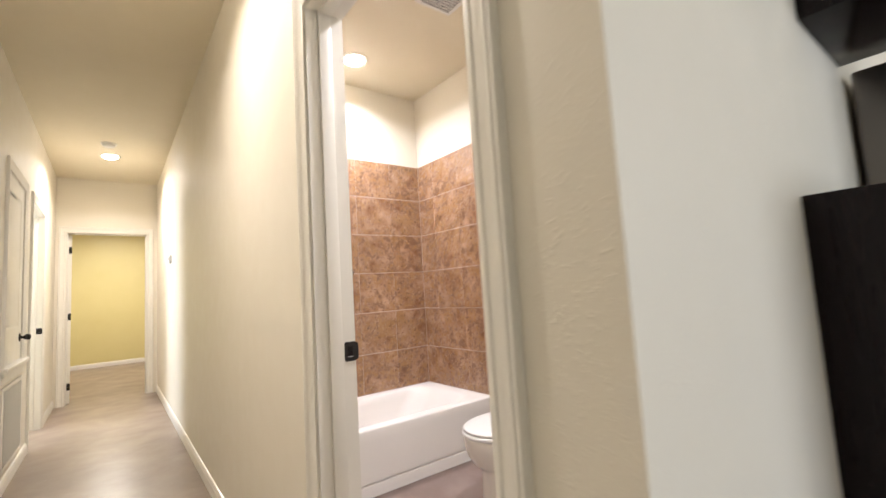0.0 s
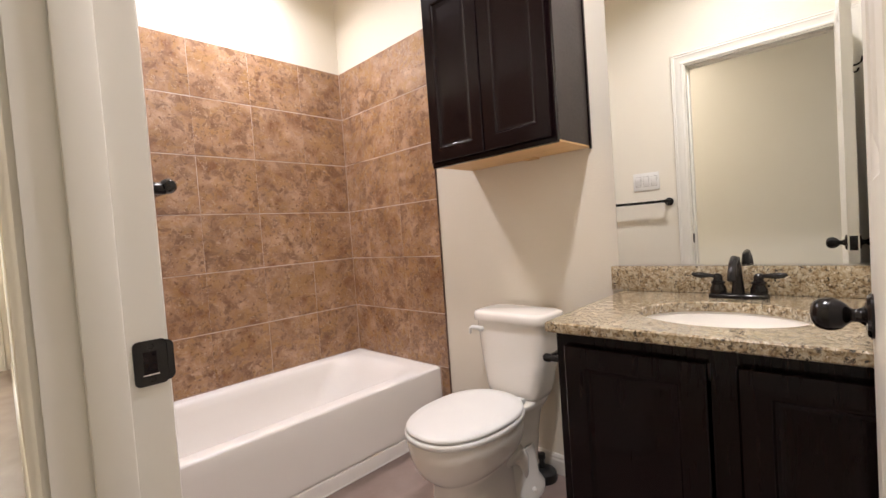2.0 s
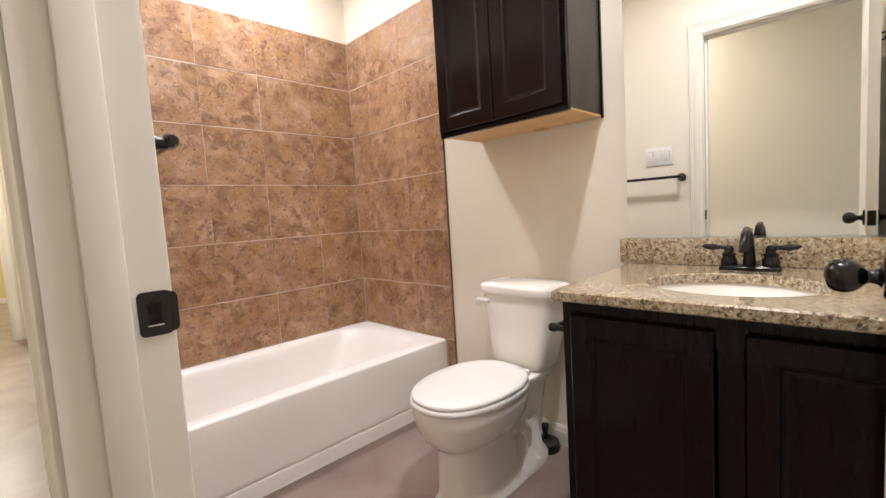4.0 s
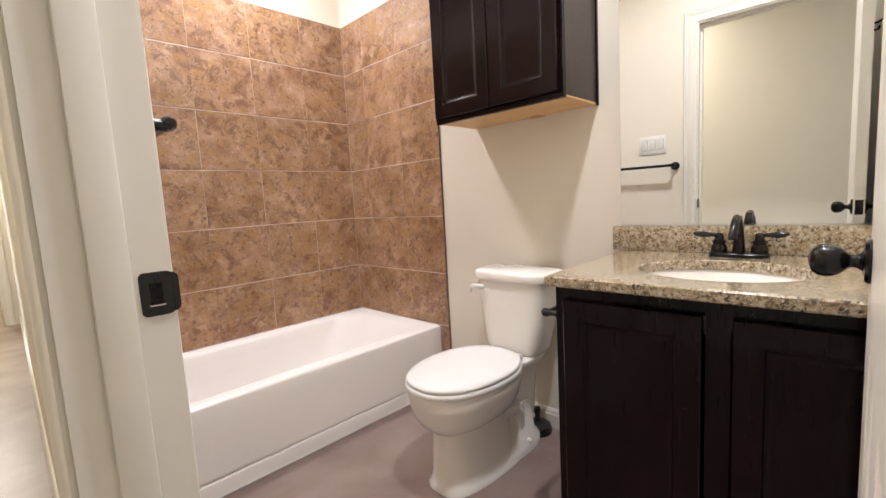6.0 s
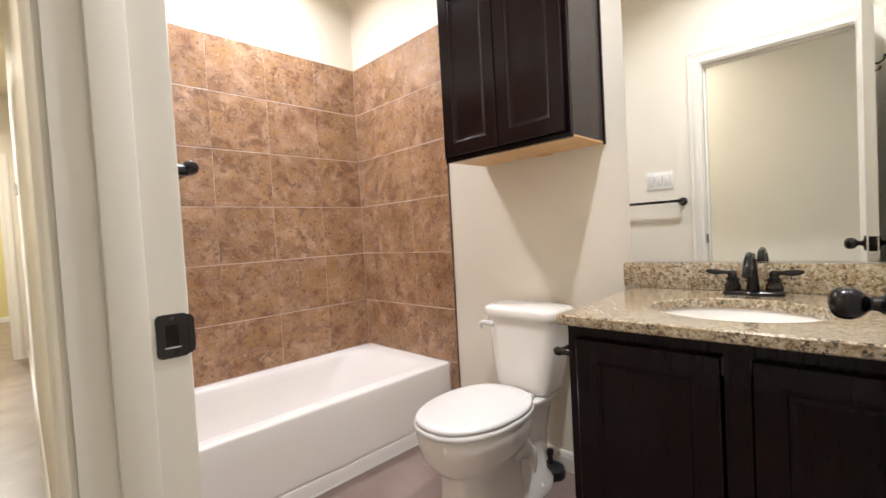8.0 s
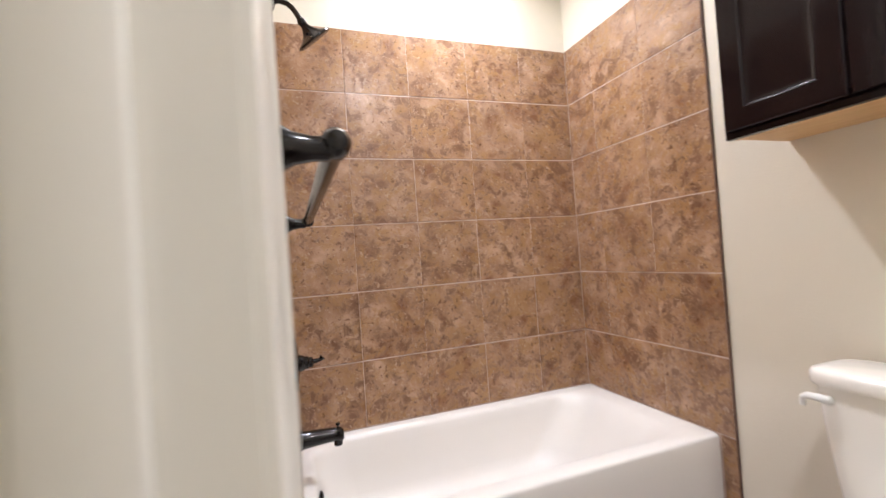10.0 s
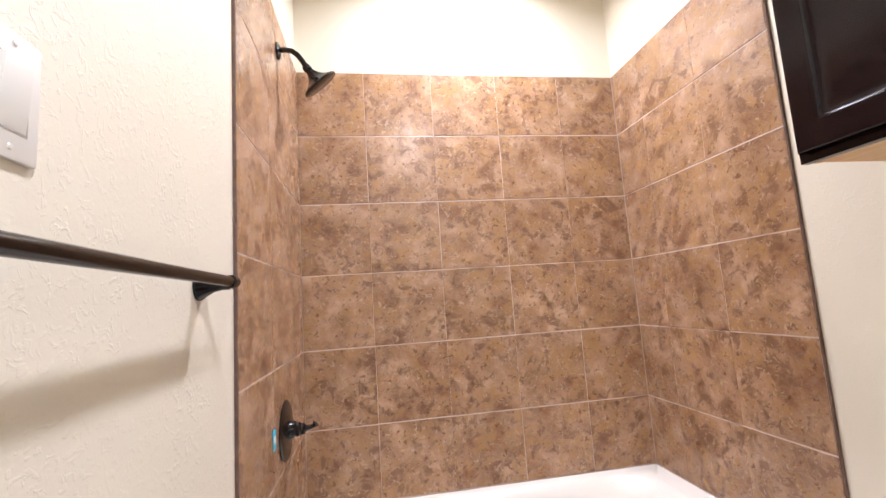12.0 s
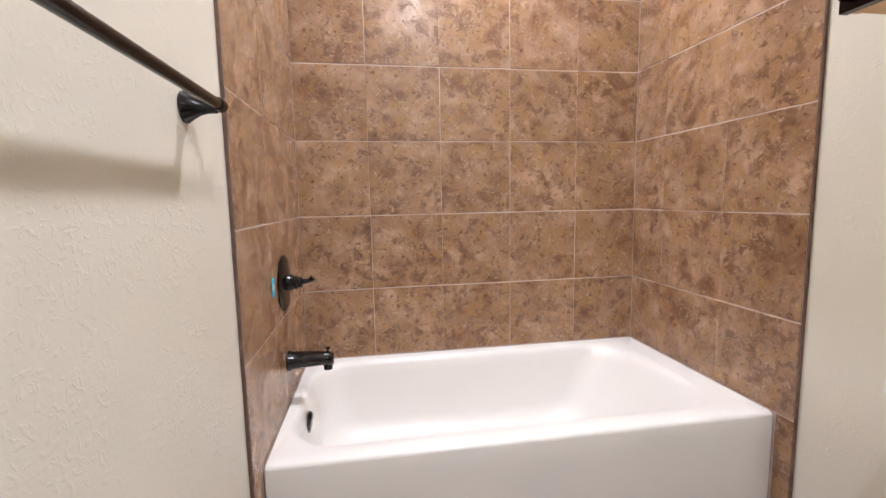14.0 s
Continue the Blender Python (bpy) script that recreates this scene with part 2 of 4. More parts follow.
def tube(points, radii, n=16, bm=None):
    """A round bar along points, with a radius at each."""
    pts = [Vector(p) for p in points]
    rings, side = [], None
    for i, p in enumerate(pts):
        way = (pts[min(i + 1, len(pts) - 1)] - pts[max(i - 1, 0)]).normalized()
        if side is None:
            side = way.orthogonal().normalized()
        side = (side - way * side.dot(way)).normalized()
        up = way.cross(side)
        r = radii[i] if isinstance(radii, (list, tuple)) else radii
        rings.append([p + side * r * math.cos(a) + up * r * math.sin(a) for a in (2 * math.pi * k / n for k in range(n))])
    return loft(rings, bm=bm)


def superring(cx, cy, ax, ay, z, power=2.5, n=48, egg=0.0):
    """A rounded closed ring; egg narrows it towards -x."""
    ring = []
    for i in range(n):
        a = 2 * math.pi * i / n
        c, s = math.cos(a), math.sin(a)
        x = ax * math.copysign(abs(c) ** (2 / power), c)
        y = ay * math.copysign(abs(s) ** (2 / power), s)
        y *= 1 + egg * (x / ax)
        ring.append((cx + x, cy + y, z))
    return ring


def rrect(x0, x1, y0, y1, z, r, n=12):
    ring = []
    for cx, cy, a0 in ((x1 - r, y1 - r, 0), (x0 + r, y1 - r, 90), (x0 + r, y0 + r, 180), (x1 - r, y0 + r, 270)):
        for i in range(n):
            a = radians(a0 + 90 * i / (n - 1))
            ring.append((cx + r * math.cos(a), cy + r * math.sin(a), z))
    return ring


def part(name, bm, mat, parent=None, label="", smooth=0.6):
    """Links a bmesh as one mesh object, under a thing or a part."""
    me = bpy.data.meshes.new(name)
    bm.to_mesh(me)
    bm.free()
    me.materials.append(mat)
    if smooth:
        me.polygons.foreach_set("use_smooth", [True] * len(me.polygons))
        me.set_sharp_from_angle(angle=smooth)
    ob = new(name, me)
    if parent:
        ob.parent = parent
    if label:
        ob["label"] = label
    return ob


def thing(name, label, category, group="", at=(0, 0, 0)):
    ob = new(name)
    ob.location = at
    ob.empty_display_size = 0.1
    return tagged(ob, label, category, group)


def setting(name, bm, mat, label, category="wall", smooth=0.0):
    return tagged(part(name, bm, mat, None, "", smooth), label, category, kind="structure")


# ---------------------------------------------------------------- floor plan
TH = 0.125                      # wall thickness
XL, XR = 0.0, 1.528             # bathroom's drywall faces
YB, YS = 0.008, -2.625          # bathroom's far and near drywall faces
HX, HW = -0.12, -1.17           # hall's two faces
HE = 4.03                       # hall's end wall
YK = -2.785                     # face of the wall towards the kitchen
D0, D1, DB, DH = -2.534, -1.78, 2.065, 2.12   # bathroom doorway
E0, E1 = -1.065, -0.240         # far room's doorway
C0, C1, CB = 0.96, 1.64, 0.80   # air handler closet in the hall, above a sill
O0, O1 = 2.06, 2.90             # open doorway in the hall

setting("floor", box(-7, -8, -0.15, 7, 9, 0), MAT_FLOOR, "sealed stained concrete floor, cloudy mauve and tan", "floor")
setting("ceiling", box(-7, -8, CEIL, 7, 9, CEIL + 0.15), MAT_CEIL, "cream painted textured ceiling", "ceiling")

bm = box(HX, D1, 0, XL, HE + TH, CEIL)
solid(bm, HX, D0, DB, XL, D1, CEIL)
solid(bm, HX, YK, 0, XL, D0, CEIL)
setting("wall_hall_east", bm, MAT_WALL, "cream painted textured wall with the bathroom doorway")
setting("wall_bath_north", box(XL, YB, 0, XR, YB + TH, CEIL), MAT_WALL, "cream painted wall above the bathtub")
setting("wall_bath_east", box(XR, YK, 0, XR + TH, YB + TH, CEIL), MAT_WALL, "cream painted textured wall behind the toilet")
setting("wall_bath_south", box(XL, YK, 0, XR, YS, CEIL), MAT_WALL, "cream painted wall between bathroom and kitchen")
bm = box(HW - TH, -8, 0, HW, C0, CEIL)
solid(bm, HW - TH, C0, DH, HW, C1, CEIL)
solid(bm, HW - TH, C0, 0, HW, C1, CB - 0.03)
solid(bm, HW - TH, C1, 0, HW, O0, CEIL)
solid(bm, HW - TH, O0, DH, HW, O1, CEIL)
solid(bm, HW - TH, O1, 0, HW, HE + TH, CEIL)
setting("wall_hall_west", bm, MAT_WALL, "cream painted hall wall with two doorways")
bm = box(HW, HE, 0, E0, HE + TH, CEIL)
solid(bm, E1, HE, 0, HX, HE + TH, CEIL)
solid(bm, E0, HE, DH, E1, HE + TH, CEIL)
setting("wall_hall_end", bm, MAT_WALL, "cream painted wall at the end of the hall")
setting("wall_yellow_room_back", box(-3.5, 8.1, 0, 2.5, 8.22, CEIL), MAT_YELLOW, "yellow painted back wall of the far room")
setting("wall_yellow_room_west", box(-3.6, HE + TH, 0, -3.5, 8.22, CEIL), MAT_YELLOW, "yellow painted side wall of the far room")
setting("wall_yellow_room_east", box(2.5, HE + TH, 0, 2.6, 8.22, CEIL), MAT_YELLOW, "yellow painted side wall of the far room")
bm = box(-3.5, HE + TH, 0, HW - TH, HE + TH + 0.1, CEIL)
solid(bm, HX + TH, HE + TH, 0, 2.5, HE + TH + 0.1, CEIL)
setting("wall_yellow_room_front", bm, MAT_YELLOW, "yellow painted front wall of the far room")
bm = box(-3.2, 0.6, 0, -3.1, 2.70, CEIL)
solid(bm, -3.2, 3.90, 0, -3.1, HE + TH, CEIL)
solid(bm, -3.2, 2.70, 0, -3.1, 3.90, 0.85)
solid(bm, -3.2, 2.70, 2.15, -3.1, 3.90, CEIL)
solid(bm, -3.1, 1.84, 0, HW - TH, 1.94, CEIL)
solid(bm, -3.1, 0.6, 0, HW - TH, 0.7, CEIL)
setting("wall_side_room", bm, MAT_WALL, "cream painted walls of the side room")
setting("wall_kitchen_east", box(4.2, -8, 0, 4.3, YK, CEIL), MAT_WALL, "cream painted kitchen wall")
setting("wall_kitchen_north", box(XR + TH, YK, 0, 4.3, YK + 0.1, CEIL), MAT_WALL, "cream painted wall behind the kitchen")
bm = box(HW, -7.8, 0, 0.4, -7.68, CEIL)
solid(bm, 3.0, -7.8, 0, 4.2, -7.68, CEIL)
solid(bm, 0.4, -7.8, 0, 3.0, -7.68, 0.6)
solid(bm, 0.4, -7.8, 2.35, 3.0, -7.68, CEIL)
setting("wall_living_south", bm, MAT_WALL, "cream painted wall with a wide window")
w = tagged(new("window_1"), "wide clear living room window in a white frame", "window", kind="structure")
bm = bmesh.new()
for x0, x1, z0, z1 in ((0.4, 3.0, 0.6, 0.66), (0.4, 3.0, 2.29, 2.35), (0.4, 0.46, 0.66, 2.29), (2.94, 3.0, 0.66, 2.29), (1.67, 1.73, 0.66, 2.29)):
    solid(bm, x0, -7.78, z0, x1, -7.70, z1)
part("window_frame", bm, MAT_TRIM, w)
for x0, x1 in ((0.46, 1.67), (1.73, 2.94)):
    pane = part("pane", box(x0, -7.744, 0.66, x1, -7.736, 2.29), MAT_GLASS, w)
    pane.visible_shadow = False

w = tagged(new("window_2"), "clear side room window in a white frame", "window", kind="structure")
bm = bmesh.new()
for y0, y1, z0, z1 in ((2.70, 3.90, 0.85, 0.90), (2.70, 3.90, 2.10, 2.15), (2.70, 2.75, 0.90, 2.10), (3.85, 3.90, 0.90, 2.10), (2.75, 3.85, 1.48, 1.52)):
    solid(bm, -3.19, y0, z0, -3.13, y1, z1)
part("window_frame", bm, MAT_TRIM, w)
for z0, z1 in ((0.90, 1.48), (1.52, 2.10)):
    pane = part("pane", box(-3.164, 2.75, z0, -3.156, 3.85, z1), MAT_GLASS, w)
    pane.visible_shadow = False

# ---------------------------------------------------------------- trim
PROFILE = ((0.0, 0.009), (0.008, 0.012), (0.013, 0.012), (0.018, 0.009), (0.042, 0.013), (0.050, 0.018), (0.056, 0.018), (0.059, 0.015), (0.063, 0.018), (0.068, 0.018), (0.071, 0.012))


def casing(axis, plane, sign, a0, a1, top, name="trim", bottom=0.0):
    """Moulded casing round three sides of an opening. axis: along which the wall runs."""
    bm = bmesh.new()

    def spot(along, out, z):
        return (plane + sign * out, along, z) if axis == "y" else (along, plane + sign * out, z)
    gap = 0.005
    lo, hi, tp = a0 - gap, a1 + gap, top + gap
    cols = []
    for d, h in PROFILE + ((0.071, 0.0), (0.0, 0.0)):
        cols.append([spot(lo - d, h, bottom), spot(lo - d, h, tp + d), spot(hi + d, h, tp + d), spot(hi + d, h, bottom)])
    grid = [[bm.verts.new(p) for p in c] for c in cols]
    for i in range(len(grid)):
        a, b = grid[i], grid[(i + 1) % len(grid)]
        for k in range(3):
            bm.faces.new((a[k], a[k + 1], b[k + 1], b[k]))
    bmesh.ops.recalc_face_normals(bm, faces=bm.faces[:])
    return setting(name, bm, MAT_TRIM, "white painted moulded door casing", "trim", 0.5)


def jamb(axis, w0, w1, a0, a1, top, stop, foot=0.0, name="door_frame"):
    """Lining of an opening with its stop. w0, w1: across the wall; stop: where the stop's two faces lie."""
    bm = bmesh.new()

    def slab(u0, v0, z0, u1, v1, z1, bev=0.0):
        if axis == "y":
            solid(bm, u0, v0, z0, u1, v1, z1, bevel=bev)
        else:
            solid(bm, v0, u0, z0, v1, u1, z1, bevel=bev)
    slab(w0, a0 - 0.001, foot, w1, a0 + 0.004, top)
    slab(w0, a1 - 0.004, foot, w1, a1 + 0.001, top)
    slab(w0, a0 + 0.004, top - 0.004, w1, a1 - 0.004, top + 0.001)
    s0, s1 = stop
    slab(s0, a0 + 0.004, foot, s1, a0 + 0.015, top - 0.004, 0.003)
    slab(s0, a1 - 0.015, foot, s1, a1 - 0.004, top - 0.004, 0.003)
    slab(s0, a0 + 0.015, top - 0.015, s1, a1 - 0.015, top - 0.004, 0.003)
    return setting(name, bm, MAT_TRIM, "white painted door jamb with a stop", "door frame", 0.5)


casing("y", HX, -1, D0, D1, DB)
casing("y", XL, 1, D0, D1, DB)
jamb("y", HX - 0.002, XL + 0.002, D0, D1, DB, (-0.083, -0.040))
casing("y", HW, 1, C0, C1, DH, bottom=CB)
jamb("y", HW - TH - 0.002, HW + 0.002, C0, C1, DH, (HW - 0.085, HW - 0.045), CB)
casing("y", HW, 1, O0, O1, DH)
jamb("y", HW - TH - 0.002, HW + 0.002, O0, O1, DH, (HW - 0.085, HW - 0.045))
casing("x", HE, -1, E0, E1, DH)
jamb("x", HE - 0.002, HE + TH + 0.002, E0, E1, DH, (HE + 0.045, HE + 0.085))


def baseboard(axis, plane, sign, a0, a1):
    """A moulded skirting board with an eased top."""
    prof = ((0.0, 0.0), (0.014, 0.0), (0.014, 0.060), (0.011, 0.068), (0.011, 0.076), (0.006, 0.086), (0.0, 0.088))
    rings = []
    for a in (a0, a1):
        rings.append([(plane + sign * o, a, z) if axis == "y" else (a, plane + sign * o, z) for o, z in prof])
    return setting("baseboard", loft(rings), MAT_TRIM, "white painted moulded baseboard", "baseboard")


baseboard("y", HX, -1, D1 + 0.077, HE)
baseboard("y", HX, -1, YK, D0 - 0.077)
baseboard("x", YK, -1, HX - 0.014, 0.655)
baseboard("y", HW, 1, -7.6, O0 - 0.077)
baseboard("y", HW, 1, O1 + 0.077, HE)
baseboard("x", 8.1, -1, -3.5, 2.5)
baseboard("y", XR, -1, -1.832, -0.836)
baseboard("y", XL, 1, D1 + 0.077, -0.852)
baseboard("x", YS, 1, 0.02, 0.93)


# ---------------------------------------------------------------- doors
def panel_slab(width, height, thick, layout):
    """A moulded panel door, hinge edge at x = 0, faces towards +y and -y. layout: (x0, x1, z0, z1) of its panels."""
    bm = box(0.004, -thick / 2 + 0.007, 0.004, width - 0.004, thick / 2 - 0.007, height - 0.004)
    xs = sorted({0.0, width, *[p[0] for p in layout], *[p[1] for p in layout]})
    zs = sorted({0.0, height, *[p[2] for p in layout], *[p[3] for p in layout]})
    for x0, x1 in zip(xs, xs[1:]):
        run = None
        for z0, z1 in list(zip(zs, zs[1:])) + [(None, None)]:
            hole = z0 is None or any(p[0] <= x0 and x1 <= p[1] and p[2] <= z0 and z1 <= p[3] for p in layout)
            if not hole and run is None:
                run = [z0, z1]
            elif not hole:
                run[1] = z1
            if hole and run:
                solid(bm, x0, -thick / 2, run[0], x1, thick / 2, run[1])
                run = None
    for x0, x1, z0, z1 in layout:
        for side in (-1, 1):
            lo, hi = side * (thick / 2 - 0.007), side * (thick / 2 - 0.001)
            rings = []
            for inset, y in ((0.0, side * thick / 2), (0.012, lo), (0.030, lo), (0.050, hi)):
                rings.append([(x0 + inset, y, z0 + inset), (x1 - inset, y, z0 + inset), (x1 - inset, y, z1 - inset), (x0 + inset, y, z1 - inset)])
            loft(rings, cap_start=False, bm=bm)
    return bm


SIX = lambda w, h: [(a, b, z0, z1) for a, b in ((0.135, w / 2 - 0.05), (w / 2 + 0.05, w - 0.135)) for z0, z1 in ((0.22, 0.84), (1.12, 1.58), (1.68, h - 0.11))]
ONE = lambda w, h: [(0.10, w - 0.10, 0.24, h - 0.10)]
TWO = lambda w, h: [(0.11, w - 0.11, 0.20, 0.78), (0.11, w - 0.11, 0.98, h - 0.11)]


def door_knob(parent, x, z, side, thick):
    """A turned knob on its rose, standing out to the side."""
    m = pose(x, side * thick / 2, z, -90 * side)
    rose = part("rose", lathe([(0.0, -0.001), (0.031, -0.001), (0.032, 0.003), (0.028, 0.007), (0.014, 0.009), (0.0, 0.009)], m), MAT_BRONZE, parent, "dark bronze rose")
    prof = [(0.0, 0.006), (0.018, 0.007), (0.0125, 0.011), (0.0095, 0.016), (0.0092, 0.021), (0.0105, 0.024), (0.0155, 0.028), (0.0205, 0.034), (0.0236, 0.042), (0.0242, 0.049), (0.0226, 0.057), (0.0185, 0.063), (0.010, 0.0675), (0.0, 0.0685)]
    part("knob", lathe(prof, m), MAT_BRONZE, rose, "dark bronze door knob")
    return rose


def hinge(parent, z, thick, side):
    bm = box(-0.0022, -0.0185, z - 0.042, 0.0005, 0.0130, z + 0.042, bevel=0.0008)
    lathe([(0.0, z - 0.048), (0.006, z - 0.047), (0.006, z + 0.047), (0.0, z + 0.048)], pose(-0.002, side * (thick / 2 + 0.004), 0), 12, bm)
    part("hinge", bm, MAT_BRONZE, parent, "dark bronze hinge")


def door(name, label, width, height, m, layout, knobs=(1, -1), hinge_side=0, hinges=(0.20, 1.06, 1.90), lock=0.936):
    d = tagged(new(name), label, "door", kind="structure")
    d.matrix_world = m
    part("leaf", panel_slab(width, height, 0.035, layout(width, height)), MAT_TRIM, d)
    for k in knobs:
        door_knob(d, width - 0.062, lock, k, 0.035)
    part("latch_plate", box(width - 0.0005, -0.013, lock - 0.03, width + 0.0015, 0.013, lock + 0.03, bevel=0.0005), MAT_BRONZE, d, "dark bronze latch plate")
    part("latch", box(width + 0.001, -0.007, lock - 0.01, width + 0.009, 0.006, lock + 0.01, bevel=0.002), MAT_BRONZE, d)
    for z in hinges if hinge_side else ():
        hinge(d, z, 0.035, hinge_side)
    return d


# the bathroom door stands open against the near wall; its local x runs from the hinges to the latch
door_1 = door("door_1", "open white six-panel bathroom door with dark bronze knobs", 0.750, 2.045,
              pose(0.006, D0 + 0.011, 0.01, 0, 0, 0.9) @ pose(0, 0.0175, 0), SIX, (1, -1), -1, (0.21, 1.09, 1.85))
hook = thing("robe_hook", "dark bronze double robe hook on the bathroom door", "hook")
hook.matrix_world = pose(0.006, D0 + 0.011, 0.01, 0, 0, 0.9) @ pose(0.374, 0.0, 1.72)
part("plate", box(-0.012, -0.004, -0.03, 0.012, 0.0, 0.03, bevel=0.002), MAT_BRONZE, hook)
part("upper_prong", tube([(0, -0.003, 0.012), (0, -0.03, 0.012), (0, -0.045, 0.022), (0, -0.05, 0.045)], [0.005, 0.004, 0.004, 0.005], 10), MAT_BRONZE, hook)
part("lower_prong", tube([(0, -0.003, -0.012), (0, -0.02, -0.02), (0, -0.03, -0.018), (0, -0.034, -0.004)], [0.005, 0.004, 0.004, 0.005], 10), MAT_BRONZE, hook)
# hall closet, shut; the far room's door swings in; the side room's door stands inside
door("door_2", "closed white hall closet door with dark hinges", C1 - C0 - 0.010, DH - CB - 0.012,
     pose(HW - 0.0175, C0 + 0.005, CB + 0.004, 0, 0, 90), ONE, (-1,), -1, (0.28, 1.14), 0.16)
sill = setting("closet_sill", box(HW - TH, C0 - 0.12, CB - 0.028, HW + 0.045, C1 + 0.12, CB, bevel=0.006), MAT_TRIM, "white painted ledge under the closet door", "ledge")
bm = box(HW, C0 - 0.09, CB - 0.060, HW + 0.024, C1 + 0.09, CB - 0.030, bevel=0.006)
solid(bm, HW, C0 - 0.09, CB - 0.105, HW + 0.014, C1 + 0.09, CB - 0.062, bevel=0.004)
setting("closet_sill_apron", bm, MAT_TRIM, "white painted moulding under the ledge", "trim")
grille = thing("return_air_grille", "white louvred return air grille low on the wall", "air grille")
bm = box(HW, C0 - 0.03, 0.13, HW + 0.012, C0, 0.67, bevel=0.002)
solid(bm, HW, C1, 0.13, HW + 0.012, C1 + 0.03, 0.67, bevel=0.002)
solid(bm, HW, C0, 0.13, HW + 0.012, C1, 0.16, bevel=0.002)
solid(bm, HW, C0, 0.64, HW + 0.012, C1, 0.67, bevel=0.002)
part("frame", bm, MAT_TRIM, grille)
# Pale sheet added behind the louvres; its colour stands for reflected daylight.
part("backing", box(HW + 0.0005, C0, 0.16, HW + 0.002, C1, 0.64), MAT_PLASTIC, grille, "pale backing that stands for daylight on the grille")
for k in range(27):
    y = C0 + 0.0150 + k * 0.025
    bm = box(HW + 0.002, y - 0.001, 0.16, HW + 0.016, y + 0.001, 0.64)
    bmesh.ops.rotate(bm, cent=(HW + 0.009, y, 0.4), matrix=Matrix.Rotation(radians(-38), 3, "Z"), verts=bm.verts[:])
    part("louvre", bm, MAT_TRIM, grille, "", 0)
door("door_3", "white panel door opened into the far yellow room", E1 - E0 - 0.012, 2.09,
     pose(E0 + 0.028, HE + TH - 0.012, 0.01, 0, 0, 102), TWO, (1, -1), 1)
door("door_4", "white panel door opened into the side room", O1 - O0 - 0.012, 2.09,
     pose(HW - TH - 0.01, O0 + 0.025, 0.01, 0, 0, 176), TWO, (1, -1), -1)


def strike(m, label):
    s = thing("strike_plate", label, "strike plate")
    s.matrix_world = m
    bm = loft([rrect(-0.021, 0.018, -0.030, 0.030, 0.0, 0.007, 6), rrect(-0.021, 0.018, -0.030, 0.030, 0.0016, 0.007, 6), rrect(-0.0202, 0.0172, -0.0292, 0.0292, 0.0023, 0.0065, 6)])
    loft([rrect(0.006, 0.0255, -0.0275, 0.0275, z, 0.009, 6) for z in (0.0, 0.0019)], bm=bm)
    part("plate", bm, MAT_BRONZE, s)
    part("slot", box(-0.010, -0.014, 0.002, 0.005, 0.015, 0.0027), MAT_WOOD, s, "dark brown wood showing in the latch hole")
    part("slot_edge", box(-0.012, -0.0165, 0.002, 0.007, -0.0145, 0.0036, bevel=0.0006), MAT_CHROME, s, "bright chrome slot edge")
    for y in (-0.022, 0.022):
        part("screw", lathe([(0, 0.002), (0.004, 0.002), (0.003, 0.0032), (0, 0.0034)], pose(-0.001, y, 0), 10), MAT_BRONZE, s)
    return s


strike(pose(-0.012, D1 - 0.0042, 0.960, 90, 0, 0), "dark bronze strike plate on the white jamb")
strike(pose(HW - 0.02, O1 - 0.0042, 0.960, 90, 0, 0), "dark bronze strike plate on the white jamb")
for z in (0.22, 1.10, 1.86):
    h = thing("jamb_hinge_leaf", "dark bronze hinge leaf on the white jamb", "hinge", "hinge leaves on the jamb")
    part("leaf", box(-0.036, D0 + 0.0035, z - 0.045, 0.004, D0 + 0.0065, z + 0.045, bevel=0.001), MAT_BRONZE, h)

# ---------------------------------------------------------------- bathtub
TUBX0, TUBX1, TUBY0, TUBY1, RIM = 0.010, 1.519, -0.768, -0.002, 0.369


